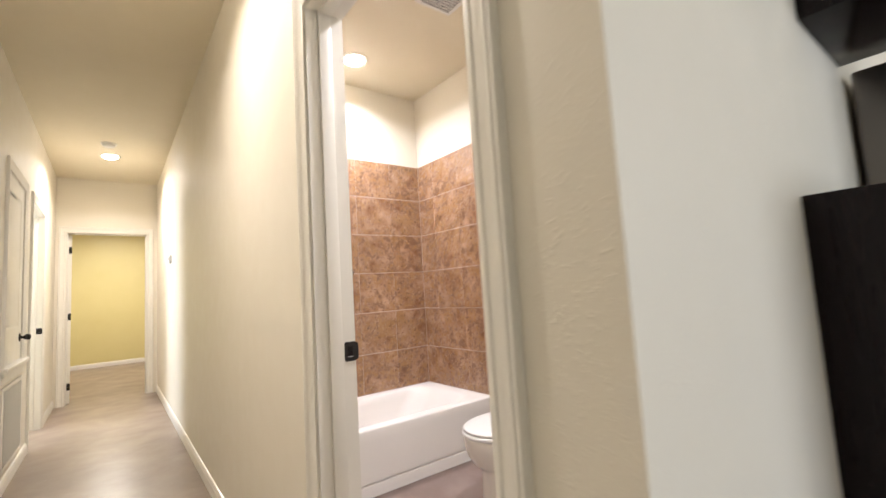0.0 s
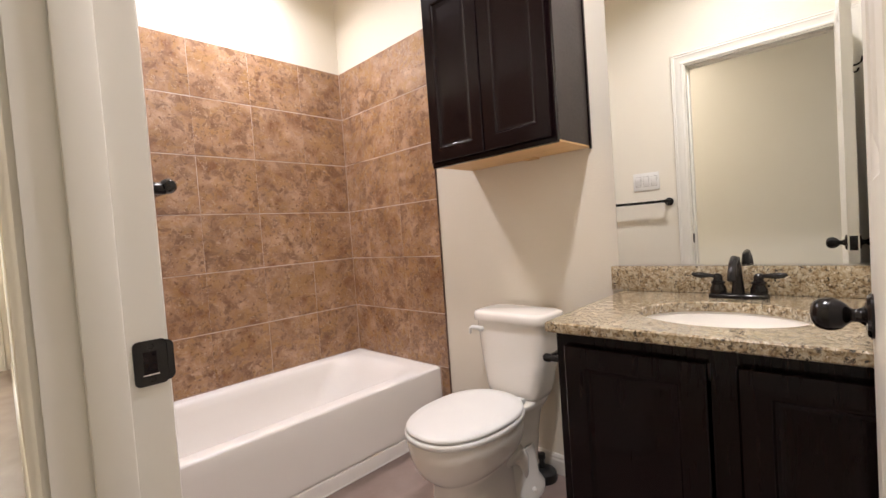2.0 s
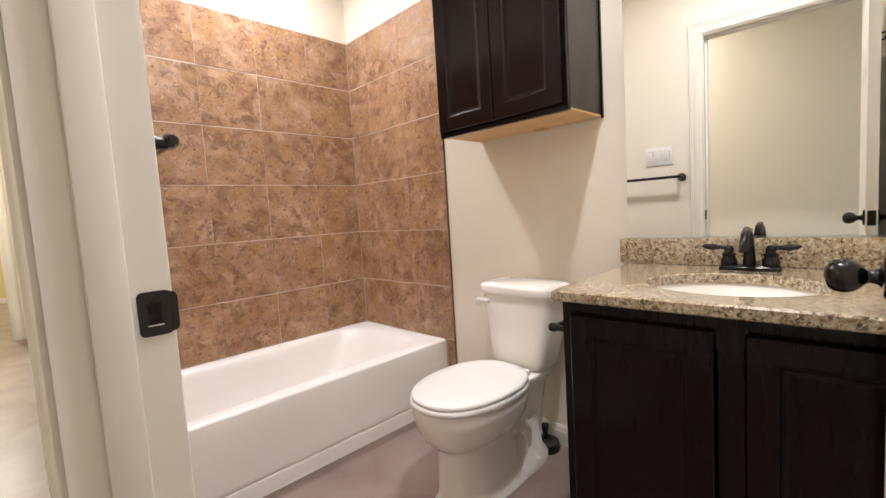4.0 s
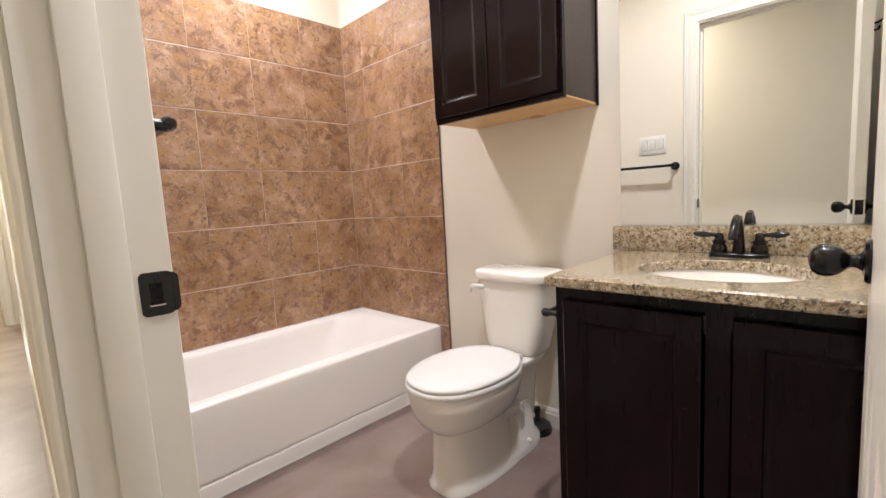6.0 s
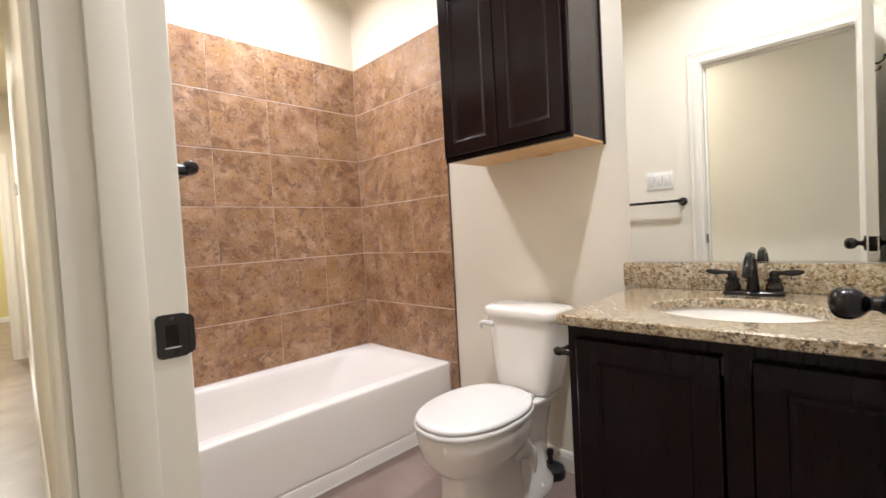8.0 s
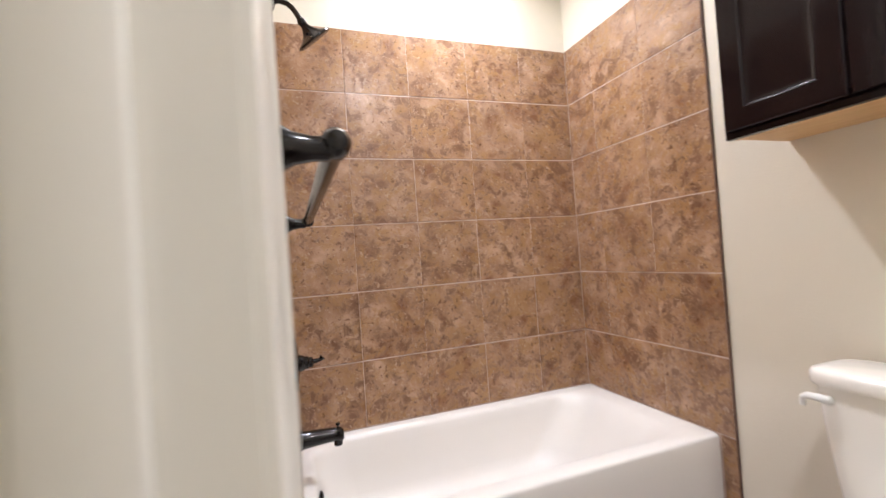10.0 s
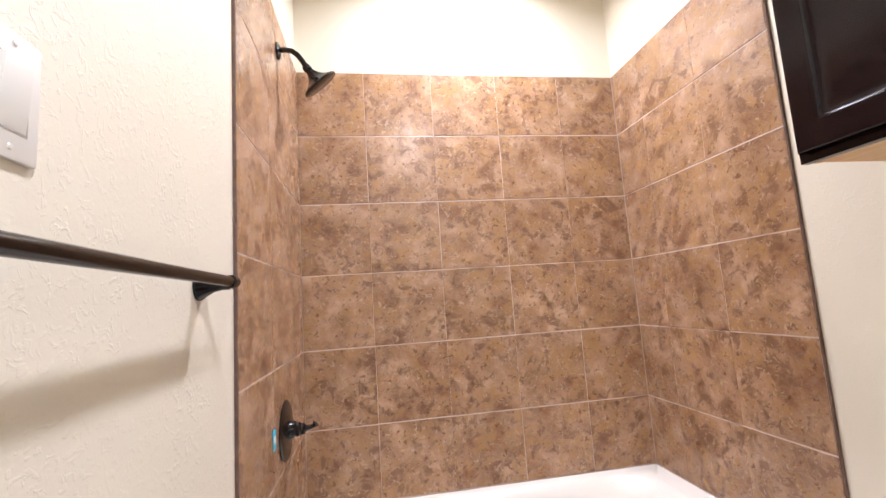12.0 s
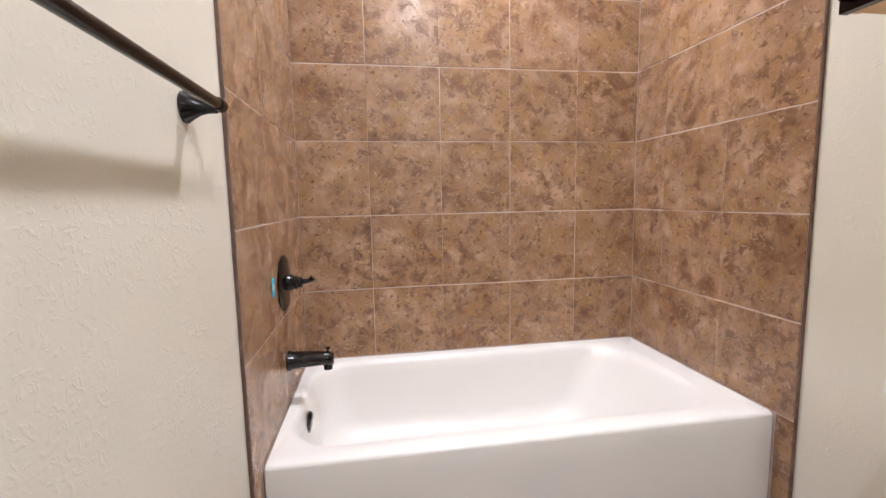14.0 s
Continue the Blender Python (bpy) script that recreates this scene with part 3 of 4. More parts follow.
tub = thing("bathtub", "white enamelled alcove bathtub with a plain apron", "bathtub")
x0, x1, y0, y1 = TUBX0, TUBX1, TUBY0, TUBY1
rings = [rrect(x0, x1, y0 + 0.003, y1, 0.0, 0.004), rrect(x0, x1, y0 + 0.003, y1, 0.060, 0.004), rrect(x0, x1, y0 + 0.004, y1, 0.063, 0.004), rrect(x0, x1, y0 + 0.012, y1, 0.066, 0.004), rrect(x0, x1, y0 + 0.012, y1, 0.073, 0.004), rrect(x0, x1, y0 + 0.002, y1, 0.079, 0.004),
         rrect(x0, x1, y0, y1, 0.30, 0.006), rrect(x0, x1, y0, y1, RIM - 0.012, 0.008), rrect(x0 + 0.001, x1 - 0.001, y0 + 0.003, y1 - 0.001, RIM - 0.004, 0.010),
         rrect(x0 + 0.003, x1 - 0.003, y0 + 0.010, y1 - 0.003, RIM, 0.012),
         rrect(x0 + 0.028, x1 - 0.085, y0 + 0.066, y1 - 0.038, RIM + 0.0005, 0.13), rrect(x0 + 0.036, x1 - 0.098, y0 + 0.076, y1 - 0.048, RIM - 0.003, 0.14), rrect(x0 + 0.042, x1 - 0.112, y0 + 0.084, y1 - 0.056, RIM - 0.010, 0.145),
         rrect(x0 + 0.047, x1 - 0.130, y0 + 0.091, y1 - 0.063, RIM - 0.024, 0.15), rrect(x0 + 0.051, x1 - 0.160, y0 + 0.097, y1 - 0.069, RIM - 0.06, 0.15), rrect(x0 + 0.059, x1 - 0.215, y0 + 0.106, y1 - 0.078, RIM - 0.14, 0.15),
         rrect(x0 + 0.070, x1 - 0.285, y0 + 0.118, y1 - 0.090, 0.13, 0.15), rrect(x0 + 0.087, x1 - 0.315, y0 + 0.132, y1 - 0.104, 0.095, 0.15), rrect(x0 + 0.118, x1 - 0.35, y0 + 0.155, y1 - 0.127, 0.072, 0.14),
         rrect(x0 + 0.185, x1 - 0.39, y0 + 0.19, y1 - 0.16, 0.062, 0.12), rrect(x0 + 0.25, x1 - 0.45, y0 + 0.25, y1 - 0.22, 0.058, 0.08)]
part("basin", loft(rings), MAT_ENAMEL, tub, "", 0.9)
part("overflow_plate", lathe([(0, -0.002), (0.036, -0.002), (0.037, 0.004), (0.030, 0.010), (0.012, 0.012), (0, 0.012)], pose(0.064, -0.385, 0.285, 0, 97, 0)), MAT_BRONZE, tub, "round dark bronze overflow plate")
part("drain", lathe([(0, 0.0), (0.035, 0.0), (0.035, 0.004), (0.020, 0.006), (0, 0.006)], pose(0.30, -0.385, 0.058)), MAT_BRONZE, tub, "dark bronze drain")
part("caulk_line", box(x0, y0 - 0.003, 0.0, x1, y0 + 0.004, 0.004, bevel=0.001), MAT_PLASTIC, tub)

# ---------------------------------------------------------------- shower fittings
PY = -0.388
FX = 0.0095
head = thing("shower", "dark bronze shower head on a curved arm", "shower")
part("flange", lathe([(0, 0), (0.030, 0), (0.029, 0.005), (0.014, 0.012), (0, 0.012)], pose(FX, PY, 2.067, 0, 90, 0)), MAT_BRONZE, head)
part("arm", tube([(FX, PY, 2.067), (0.036, PY, 2.072), (0.060, PY, 2.067), (0.078, PY, 2.053), (0.094, PY, 2.030), (0.104, PY, 2.012)], 0.0095), MAT_BRONZE, head)
hm = pose(0.100, PY, 2.016, 0, 138, 22)
joint = part("ball_joint", lathe([(0, 0), (0.012, 0.002), (0.016, 0.012), (0.014, 0.024), (0.010, 0.03), (0, 0.03)], hm), MAT_BRONZE, head)
part("head", lathe([(0, 0.022), (0.012, 0.024), (0.017, 0.036), (0.027, 0.052), (0.044, 0.066), (0.062, 0.075), (0.068, 0.079), (0.069, 0.084), (0.064, 0.087), (0, 0.088)], hm, 36), MAT_BRONZE, joint)

valve = thing("shower_valve", "dark bronze round shower valve with a lever", "shower valve")
vm = pose(FX, PY, 0.780, 0, 90, 0)
part("escutcheon", lathe([(0, 0), (0.092, 0), (0.093, 0.003), (0.086, 0.008), (0.060, 0.011), (0.030, 0.016), (0, 0.016)], vm, 40), MAT_BRONZE, valve)
hub = part("hub", lathe([(0, 0.010), (0.030, 0.012), (0.026, 0.030), (0.022, 0.034), (0.022, 0.044), (0.018, 0.048), (0.018, 0.058), (0.013, 0.062), (0, 0.063)], vm), MAT_BRONZE, valve)
part("lever", tube([(0.058, PY, 0.780), (0.080, PY, 0.782), (0.096, PY, 0.785), (0.104, PY, 0.793)], [0.012, 0.008, 0.007, 0.012]), MAT_BRONZE, hub)
sticker = thing("blue_sticker", "small blue paper sticker on the shower tile", "sticker")
part("paper", box(FX, PY - 0.166, 0.765, FX + 0.0012, PY - 0.130, 0.822, bevel=0.0004), MAT_BLUE, sticker)
part("print", box(FX + 0.001, PY - 0.158, 0.783, FX + 0.0016, PY - 0.138, 0.804), MAT_PLASTIC, sticker, "pale printed patch")

spout = thing("tub_spout", "dark bronze bathtub spout with a diverter", "spout")
sx = FX
sections = [(0.0, 0.034, 0.034, 0.0), (0.006, 0.034, 0.034, 0.0), (0.015, 0.030, 0.030, 0.0), (0.06, 0.029, 0.027, 0.001), (0.11, 0.027, 0.024, 0.001), (0.140, 0.025, 0.024, -0.002), (0.150, 0.018, 0.018, -0.004)]
rings = [[(sx + d, PY + a * math.cos(q), 0.512 + dz + b * math.sin(q)) for q in (2 * math.pi * i / 24 for i in range(24))] for d, a, b, dz in sections]
body = part("body", loft(rings), MAT_BRONZE, spout)
part("outlet", lathe([(0, -0.038), (0.015, -0.038), (0.016, -0.020), (0.014, 0.0), (0, 0.0)], pose(sx + 0.130, PY, 0.512), 20), MAT_BRONZE, body)
part("diverter", lathe([(0, 0.018), (0.004, 0.018), (0.004, 0.030), (0.008, 0.032), (0.008, 0.038), (0, 0.040)], pose(sx + 0.132, PY, 0.512), 16), MAT_BRONZE, body)


# ---------------------------------------------------------------- towel bar, switches
bar = thing("towel_bar", "dark bronze towel bar on the cream wall", "towel bar")
B0, B1 = -1.665, -1.034
part("rail", tube([(0.058, B0 + 0.02, 1.213), (0.058, B1 - 0.02, 1.213)], 0.0092), MAT_BRONZE, bar)
for y in (B0 + 0.012, B1 - 0.012):
    post = lathe([(0, 0.0), (0.027, 0.0), (0.027, 0.004), (0.021, 0.012), (0.013, 0.026), (0.010, 0.040), (0.010, 0.052), (0.0, 0.054)], pose(XL + 0.0005, y, 1.209, 0, 90, 0))
    post = part("post", post, MAT_BRONZE, bar)
    s = 1 if y > -1.3 else -1
    part("finial", lathe([(0, -0.018), (0.0115, -0.016), (0.0125, -0.004), (0.0120, 0.004), (0.008, 0.011), (0, 0.013)], pose(0.058, y + s * 0.002, 1.213, -90 * s, 0, 0)), MAT_BRONZE, post)

switch = thing("switch_plate", "white triple rocker light switch plate", "light switch")
part("plate", box(XL, -1.600, 1.300, XL + 0.006, -1.434, 1.418, bevel=0.003), MAT_PLASTIC, switch)
for y in (-1.567, -1.517, -1.467):
    # Grey sheet that paints the shade in the recess round each rocker.
    part("rocker_gap", box(XL + 0.0055, y - 0.0185, 1.3245, XL + 0.0064, y + 0.0185, 1.3935), MAT_GAP_SHADE, switch, "grey strip painted as shade round the rocker")
    bm = box(XL + 0.003, y - 0.0168, 1.3265, XL + 0.0095, y + 0.0168, 1.3915, bevel=0.0012)
    bmesh.ops.rotate(bm, cent=(XL + 0.0065, y, 1.359), matrix=Matrix.Rotation(radians(5), 3, "Y"), verts=bm.verts[:])
    part("rocker", bm, MAT_PLASTIC, switch)
    for z in (1.311, 1.407):
        part("screw", lathe([(0, 0.0), (0.0032, 0.0), (0.0026, 0.0012), (0, 0.0014)], pose(XL + 0.006, y, z, 0, 90, 0), 10), MAT_PLASTIC, switch)
plate = thing("thermostat", "small pale wall thermostat in the hall", "thermostat")
part("body", box(HX - 0.022, 2.20, 1.575, HX, 2.31, 1.655, bevel=0.004), MAT_PLASTIC, plate)
part("display", box(HX - 0.0235, 2.225, 1.61, HX - 0.021, 2.285, 1.64), MAT_VOID, plate, "dark display")


# ---------------------------------------------------------------- cabinets
def cabinet_door(parent, x, y0, y1, z0, z1, knob=None):
    """A framed door with a bevelled flat panel, its face towards -x."""
    t, fw = 0.020, 0.058
    rings = []
    for inset, dx in ((0.0, t), (0.0, 0.003), (0.003, 0.0), (fw - 0.010, 0.0), (fw - 0.002, 0.0003), (fw, 0.0012), (fw + 0.0020, 0.0042), (fw + 0.0046, 0.0070), (fw + 0.0080, 0.0090), (fw + 0.018, 0.0104), (fw + 0.030, 0.0105)):
        rings.append([(x + dx, y0 + inset, z0 + inset), (x + dx, y1 - inset, z0 + inset), (x + dx, y1 - inset, z1 - inset), (x + dx, y0 + inset, z1 - inset)])
    return part("door", loft(rings), MAT_WOOD, parent, "", 0.5)


wall_cab = thing("wall_cabinet", "dark espresso two-door cabinet hung above the toilet", "cabinet")
CY0, CY1, CZ0, CZ1, CX = -1.706, -1.084, 1.400, 2.165, 1.236
for y0, y1 in ((CY0 + 0.003, CY0 + 0.018), (CY1 - 0.018, CY1 - 0.003)):
    part("side_panel", box(CX + 0.040, y0, CZ0 + 0.012, XR, y1, CZ1 - 0.001, bevel=0.001), MAT_LAMINATE_SHEEN, wall_cab, "dark brown laminate side, lightened for lamp sheen")
part("top_panel", box(CX + 0.040, CY0 + 0.018, CZ1 - 0.02, XR, CY1 - 0.018, CZ1 - 0.001), MAT_LAMINATE_SHEEN, wall_cab)
bm = box(CX + 0.021, CY0, CZ0, CX + 0.040, CY0 + 0.04, CZ1)
solid(bm, CX + 0.021, CY1 - 0.04, CZ0, CX + 0.040, CY1, CZ1)
solid(bm, CX + 0.021, CY0 + 0.04, CZ0, CX + 0.040, CY1 - 0.04, CZ0 + 0.04)
solid(bm, CX + 0.021, CY0 + 0.04, CZ1 - 0.04, CX + 0.040, CY1 - 0.04, CZ1)
part("face_frame", bm, MAT_WOOD, wall_cab)
part("back_strip", box(XR - 0.012, CY0 - 0.003, CZ0 - 0.001, XR, CY0 + 0.003, CZ1), MAT_WOOD, wall_cab)
part("bottom_panel", box(CX + 0.041, CY0 + 0.004, CZ0 + 0.0045, XR - 0.001, CY1 - 0.004, CZ0 + 0.0115), MAT_MAPLE, wall_cab, "raw pale maple underside")
bm = box(CX + 0.041, CY0 + 0.006, CZ0 + 0.001, CX + 0.060, CY1 - 0.006, CZ0 + 0.0045)
solid(bm, XR - 0.034, -1.47, CZ0 - 0.002, XR - 0.002, -1.41, CZ0 + 0.0045)
part("hanging_rail", bm, MAT_MAPLE, wall_cab, "raw pale maple rails")
mid = (CY0 + CY1) / 2
cabinet_door(wall_cab, CX, CY0 + 0.012, mid - 0.003, CZ0 + 0.020, CZ1 - 0.012)
cabinet_door(wall_cab, CX, mid + 0.003, CY1 - 0.012, CZ0 + 0.020, CZ1 - 0.012)

SKEW = pose(1.527, -2.622, 0, 0, 0, 1.8) @ pose(-1.527, 2.622, 0)   # the vanity wall is slightly out of square
VX, VY0, VY1, VZ = 0.958, -2.600, -1.816, 0.811
vanity = thing("vanity_cabinet", "dark espresso two-door bathroom vanity cabinet", "cabinet")
vanity.matrix_world = SKEW
bm = box(VX + 0.035, VY1 - 0.017, 0.0, 1.526, VY1, VZ, bevel=0.001)
solid(bm, VX + 0.035, VY0, 0.0, 1.526, VY0 + 0.017, VZ, bevel=0.001)
solid(bm, 1.51, VY0 + 0.017, 0.10, 1.526, VY1 - 0.017, VZ)
solid(bm, VX + 0.035, VY0 + 0.017, 0.10, 1.51, VY1 - 0.017, 0.118)
part("body", bm, MAT_WOOD, vanity)
bm = box(VX + 0.015, VY1 - 0.045, 0.095, VX + 0.035, VY1, VZ)
solid(bm, VX + 0.015, VY0, 0.095, VX + 0.035, VY0 + 0.045, VZ)
solid(bm, VX + 0.015, VY0 + 0.045, VZ - 0.045, VX + 0.035, VY1 - 0.045, VZ)
solid(bm, VX + 0.015, VY0 + 0.045, 0.095, VX + 0.035, VY1 - 0.045, 0.135)
solid(bm, VX + 0.015, -2.245, 0.135, VX + 0.035, -2.195, VZ - 0.045)
part("face_frame", bm, MAT_WOOD, vanity)
part("toe_kick", box(VX + 0.09, VY0 + 0.017, 0.0, VX + 0.105, VY1 - 0.017, 0.10), MAT_WOOD, vanity)
cabinet_door(vanity, VX - 0.006, -2.190, -1.846, 0.125, 0.770)
cabinet_door(vanity, VX - 0.006, -2.572, -2.250, 0.125, 0.770)

# countertop with an undermount oval basin
SCX, SCY, SAX, SAY = 1.183, -2.184, 0.168, 0.200
TX0, TX1, TY0, TY1, TZ0, TZ1 = 0.912, 1.527, -2.622, -1.815, 0.8125, 0.842


def oval_ring(ax, ay, z, angles):
    return [(SCX + ax * math.cos(a), SCY + ay * math.sin(a), z) for a in angles]


corner_angles = [math.atan2(y - SCY, x - SCX) for x in (TX0, TX1) for y in (TY0, TY1)]
angles = sorted([2 * math.pi * i / 72 - math.pi for i in range(72)] + corner_angles)


def rect_ring(z, inset):
    ring = []
    for a in angles:
        c, s = math.cos(a), math.sin(a)
        d = min(((TX1 - inset if c > 0 else TX0 + inset) - SCX) / c if abs(c) > 1e-6 else 9, ((TY1 - inset if s > 0 else TY0 + inset) - SCY) / s if abs(s) > 1e-6 else 9)
        ring.append((SCX + d * c, SCY + d * s, z))
    return ring


worktop = thing("countertop", "speckled gold and brown granite vanity countertop", "countertop")
worktop.matrix_world = SKEW
rings = [oval_ring(SAX, SAY, TZ0, angles), rect_ring(TZ0, 0.004), rect_ring(TZ0 + 0.004, 0), rect_ring(TZ1 - 0.004, 0), rect_ring(TZ1, 0.004), oval_ring(SAX + 0.003, SAY + 0.003, TZ1, angles), oval_ring(SAX, SAY, TZ1 - 0.003, angles), oval_ring(SAX, SAY, TZ0, angles)]
part("slab", loft(rings, False, False), MAT_GRANITE, worktop, "", 0.5)
part("backsplash", box(1.507, TY0, TZ1 + 0.0005, 1.545, -1.775, 0.933, bevel=0.002), MAT_GRANITE, worktop)
sink = thing("sink", "white oval undermount bathroom sink", "sink")
sink.matrix_world = SKEW
rings = [oval_ring(SAX + 0.02, SAY + 0.02, TZ0 - 0.012, angles), oval_ring(SAX + 0.02, SAY + 0.02, TZ0 - 0.001, angles), oval_ring(SAX + 0.004, SAY + 0.004, TZ0 - 0.001, angles)]
for k in (0.98, 0.93, 0.84, 0.70, 0.50, 0.28, 0.12):
    rings.append(oval_ring(SAX * k, SAY * k, TZ0 - 0.014 - 0.13 * (1 - k ** 3.2), angles))
part("bowl", loft(rings, False, True), MAT_PORCELAIN, sink, "", 1.0)
part("drain_stopper", lathe([(0, 0), (0.022, 0), (0.022, 0.003), (0.014, 0.006), (0, 0.007)], pose(SCX, SCY, TZ0 - 0.1435)), MAT_BRONZE, sink)

faucet = thing("faucet", "dark bronze two-handle centerset bathroom faucet", "faucet")
faucet.matrix_world = SKEW
FXX, FYY = 1.438, -2.189
rings = [superring(FXX, FYY, 0.026 - i, 0.078 - i, z, 3.5, 40) for i, z in ((0.0, TZ1), (0.0, TZ1 + 0.010), (0.003, TZ1 + 0.014), (0.008, TZ1 + 0.016))]
part("base_plate", loft(rings), MAT_BRONZE, faucet)
for s in (-1, 1):
    hmx = pose(FXX, FYY + s * 0.052, TZ1)
    bell = part("handle_bell", lathe([(0, 0.012), (0.0205, 0.012), (0.0225, 0.020), (0.0220, 0.030), (0.0175, 0.038), (0.0165, 0.042), (0.0195, 0.045), (0.0195, 0.050), (0.0140, 0.053), (0.0120, 0.058), (0.0135, 0.063), (0.011, 0.071), (0.006, 0.075), (0, 0.076)], hmx), MAT_BRONZE, faucet)
    pts = [(FXX, FYY + s * 0.050, TZ1 + 0.066), (FXX - 0.004, FYY + s * 0.072, TZ1 + 0.069), (FXX - 0.008, FYY + s * 0.095, TZ1 + 0.070), (FXX - 0.012, FYY + s * 0.112, TZ1 + 0.072), (FXX - 0.014, FYY + s * 0.122, TZ1 + 0.074)]
    part("lever", tube(pts, [0.005, 0.006, 0.010, 0.008, 0.003], 14), MAT_BRONZE, bell)
arc = [(FXX, FYY, TZ1 + 0.012), (FXX, FYY, TZ1 + 0.06), (FXX - 0.004, FYY, TZ1 + 0.095), (FXX - 0.020, FYY, TZ1 + 0.118), (FXX - 0.046, FYY, TZ1 + 0.124), (FXX - 0.075, FYY, TZ1 + 0.112), (FXX - 0.097, FYY, TZ1 + 0.085), (FXX - 0.104, FYY, TZ1 + 0.065)]
part("spout", tube(arc, [0.018, 0.0140, 0.0122, 0.0110, 0.0104, 0.0106, 0.0112, 0.0115], 20), MAT_BRONZE, faucet)
part("lift_rod", lathe([(0, 0), (0.003, 0), (0.003, 0.10), (0.006, 0.104), (0.005, 0.112), (0, 0.114)], pose(FXX + 0.022, FYY, TZ1 + 0.012), 12), MAT_BRONZE, faucet)

mirror = thing("mirror", "large frameless wall mirror above the vanity", "mirror")
mirror.matrix_world = pose(1.501, -1.803, 0, 0, 0, 1.8) @ pose(-1.528, 1.803, 0)
part("glass", box(1.522, -2.618, 0.938, XR, -1.803, 2.16), MAT_MIRROR, mirror, "", 0)
part("edge_channel", box(1.520, -2.618, 0.9335, XR, -1.803, 0.9375), MAT_CHROME, mirror, "thin chrome channel")

# ---------------------------------------------------------------- toilet
toilet = thing("toilet", "white two-piece elongated toilet with the lid down", "toilet")
TC = -1.385
rows = [(1.080, 0.226, 0.116, 0.0, 3.0, 0.05), (1.080, 0.227, 0.117, 0.010, 3.0, 0.05), (1.072, 0.212, 0.106, 0.022, 2.8, 0.04), (1.066, 0.200, 0.099, 0.06, 2.7, 0.03), (1.062, 0.194, 0.096, 0.14, 2.6, 0.0), (1.060, 0.190, 0.095, 0.212, 2.5, 0.0), (1.058, 0.192, 0.097, 0.224, 2.5, 0.0),
        (1.052, 0.208, 0.112, 0.240, 2.4, 0.0), (1.044, 0.226, 0.136, 0.266, 2.35, 0.02), (1.037, 0.238, 0.157, 0.300, 2.3, 0.03), (1.032, 0.244, 0.171, 0.338, 2.25, 0.04), (1.030, 0.246, 0.180, 0.380, 2.25, 0.04), (1.030, 0.242, 0.176, 0.392, 2.25, 0.04)]
part("bowl", loft([superring(cx, TC, ax, ay, z, p, 48, e) for cx, ax, ay, z, p, e in rows]), MAT_PORCELAIN, toilet, "", 1.2)
bm = loft([superring(cx, TC, ax, ay, z, 4.0, 40) for cx, ax, ay, z in ((1.30, 0.14, 0.060, 0.10), (1.31, 0.14, 0.065, 0.22), (1.33, 0.125, 0.085, 0.33), (1.338, 0.124, 0.116, 0.372), (1.338, 0.125, 0.122, 0.390), (1.338, 0.121, 0.118, 0.397))])
part("tank_shelf", bm, MAT_PORCELAIN, toilet, "", 1.2)
bm = loft([superring(1.25, TC, ax, ay, z, 3.0, 40) for ax, ay, z in ((0.19, 0.112, 0.0), (0.19, 0.112, 0.03), (0.17, 0.09, 0.055), (0.16, 0.075, 0.20))])
part("foot", bm, MAT_PORCELAIN, toilet, "", 1.2)
for sd in (-1, 1):
    pts = [(1.13, TC + sd * 0.060, 0.195), (1.18, TC + sd * 0.064, 0.215), (1.235, TC + sd * 0.062, 0.21), (1.27, TC + sd * 0.056, 0.17), (1.275, TC + sd * 0.052, 0.11), (1.265, TC + sd * 0.050, 0.05)]
    part("trapway", tube(pts, [0.026, 0.036, 0.040, 0.040, 0.036, 0.030], 20), MAT_PORCELAIN, toilet, "", 1.2)
for s in (-1, 1):
    part("bolt_cap", lathe([(0, 0), (0.014, 0), (0.013, 0.012), (0.007, 0.018), (0, 0.019)], pose(1.30, TC + s * 0.100, 0.030), 16), MAT_PORCELAIN, toilet)
seat = [superring(1.028, TC, ax, ay, z, 2.25, 56, 0.04) for ax, ay, z in ((0.244, 0.180, 0.394), (0.249, 0.185, 0.398), (0.249, 0.185, 0.410), (0.244, 0.180, 0.415))]
part("seat", loft(seat), MAT_PLASTIC, toilet, "", 1.0)
lid = [superring(1.030, TC, ax, ay, z, 2.25, 56, 0.04) for ax, ay, z in ((0.240, 0.176, 0.4165), (0.245, 0.181, 0.420), (0.245, 0.181, 0.428), (0.238, 0.174, 0.434), (0.200, 0.140, 0.4385), (0.10, 0.07, 0.440))]
cover = part("lid", loft(lid), MAT_PLASTIC, toilet, "", 1.0)
for s in (-1, 1):
    part("lid_hinge", box(1.262, TC + s * 0.075 - 0.02, 0.396, 1.288, TC + s * 0.075 + 0.02, 0.420, bevel=0.007, segments=3), MAT_PLASTIC, cover)
TK = -1.392
tank = [superring(cx, TK, ax, ay, z, 5.0, 56) for cx, ax, ay, z in ((1.372, 0.060, 0.112, 0.398), (1.374, 0.070, 0.124, 0.403), (1.379, 0.077, 0.134, 0.43), (1.388, 0.087, 0.156, 0.55), (1.394, 0.094, 0.172, 0.682), (1.394, 0.094, 0.173, 0.712))]
cistern = part("tank", loft(tank), MAT_PORCELAIN, toilet, "", 1.0)
lidr = [superring(1.393, TK, ax, ay, z, 5.0, 56) for ax, ay, z in ((0.094, 0.173, 0.7125), (0.103, 0.183, 0.714), (0.105, 0.186, 0.720), (0.105, 0.186, 0.742), (0.100, 0.181, 0.752), (0.085, 0.166, 0.756))]
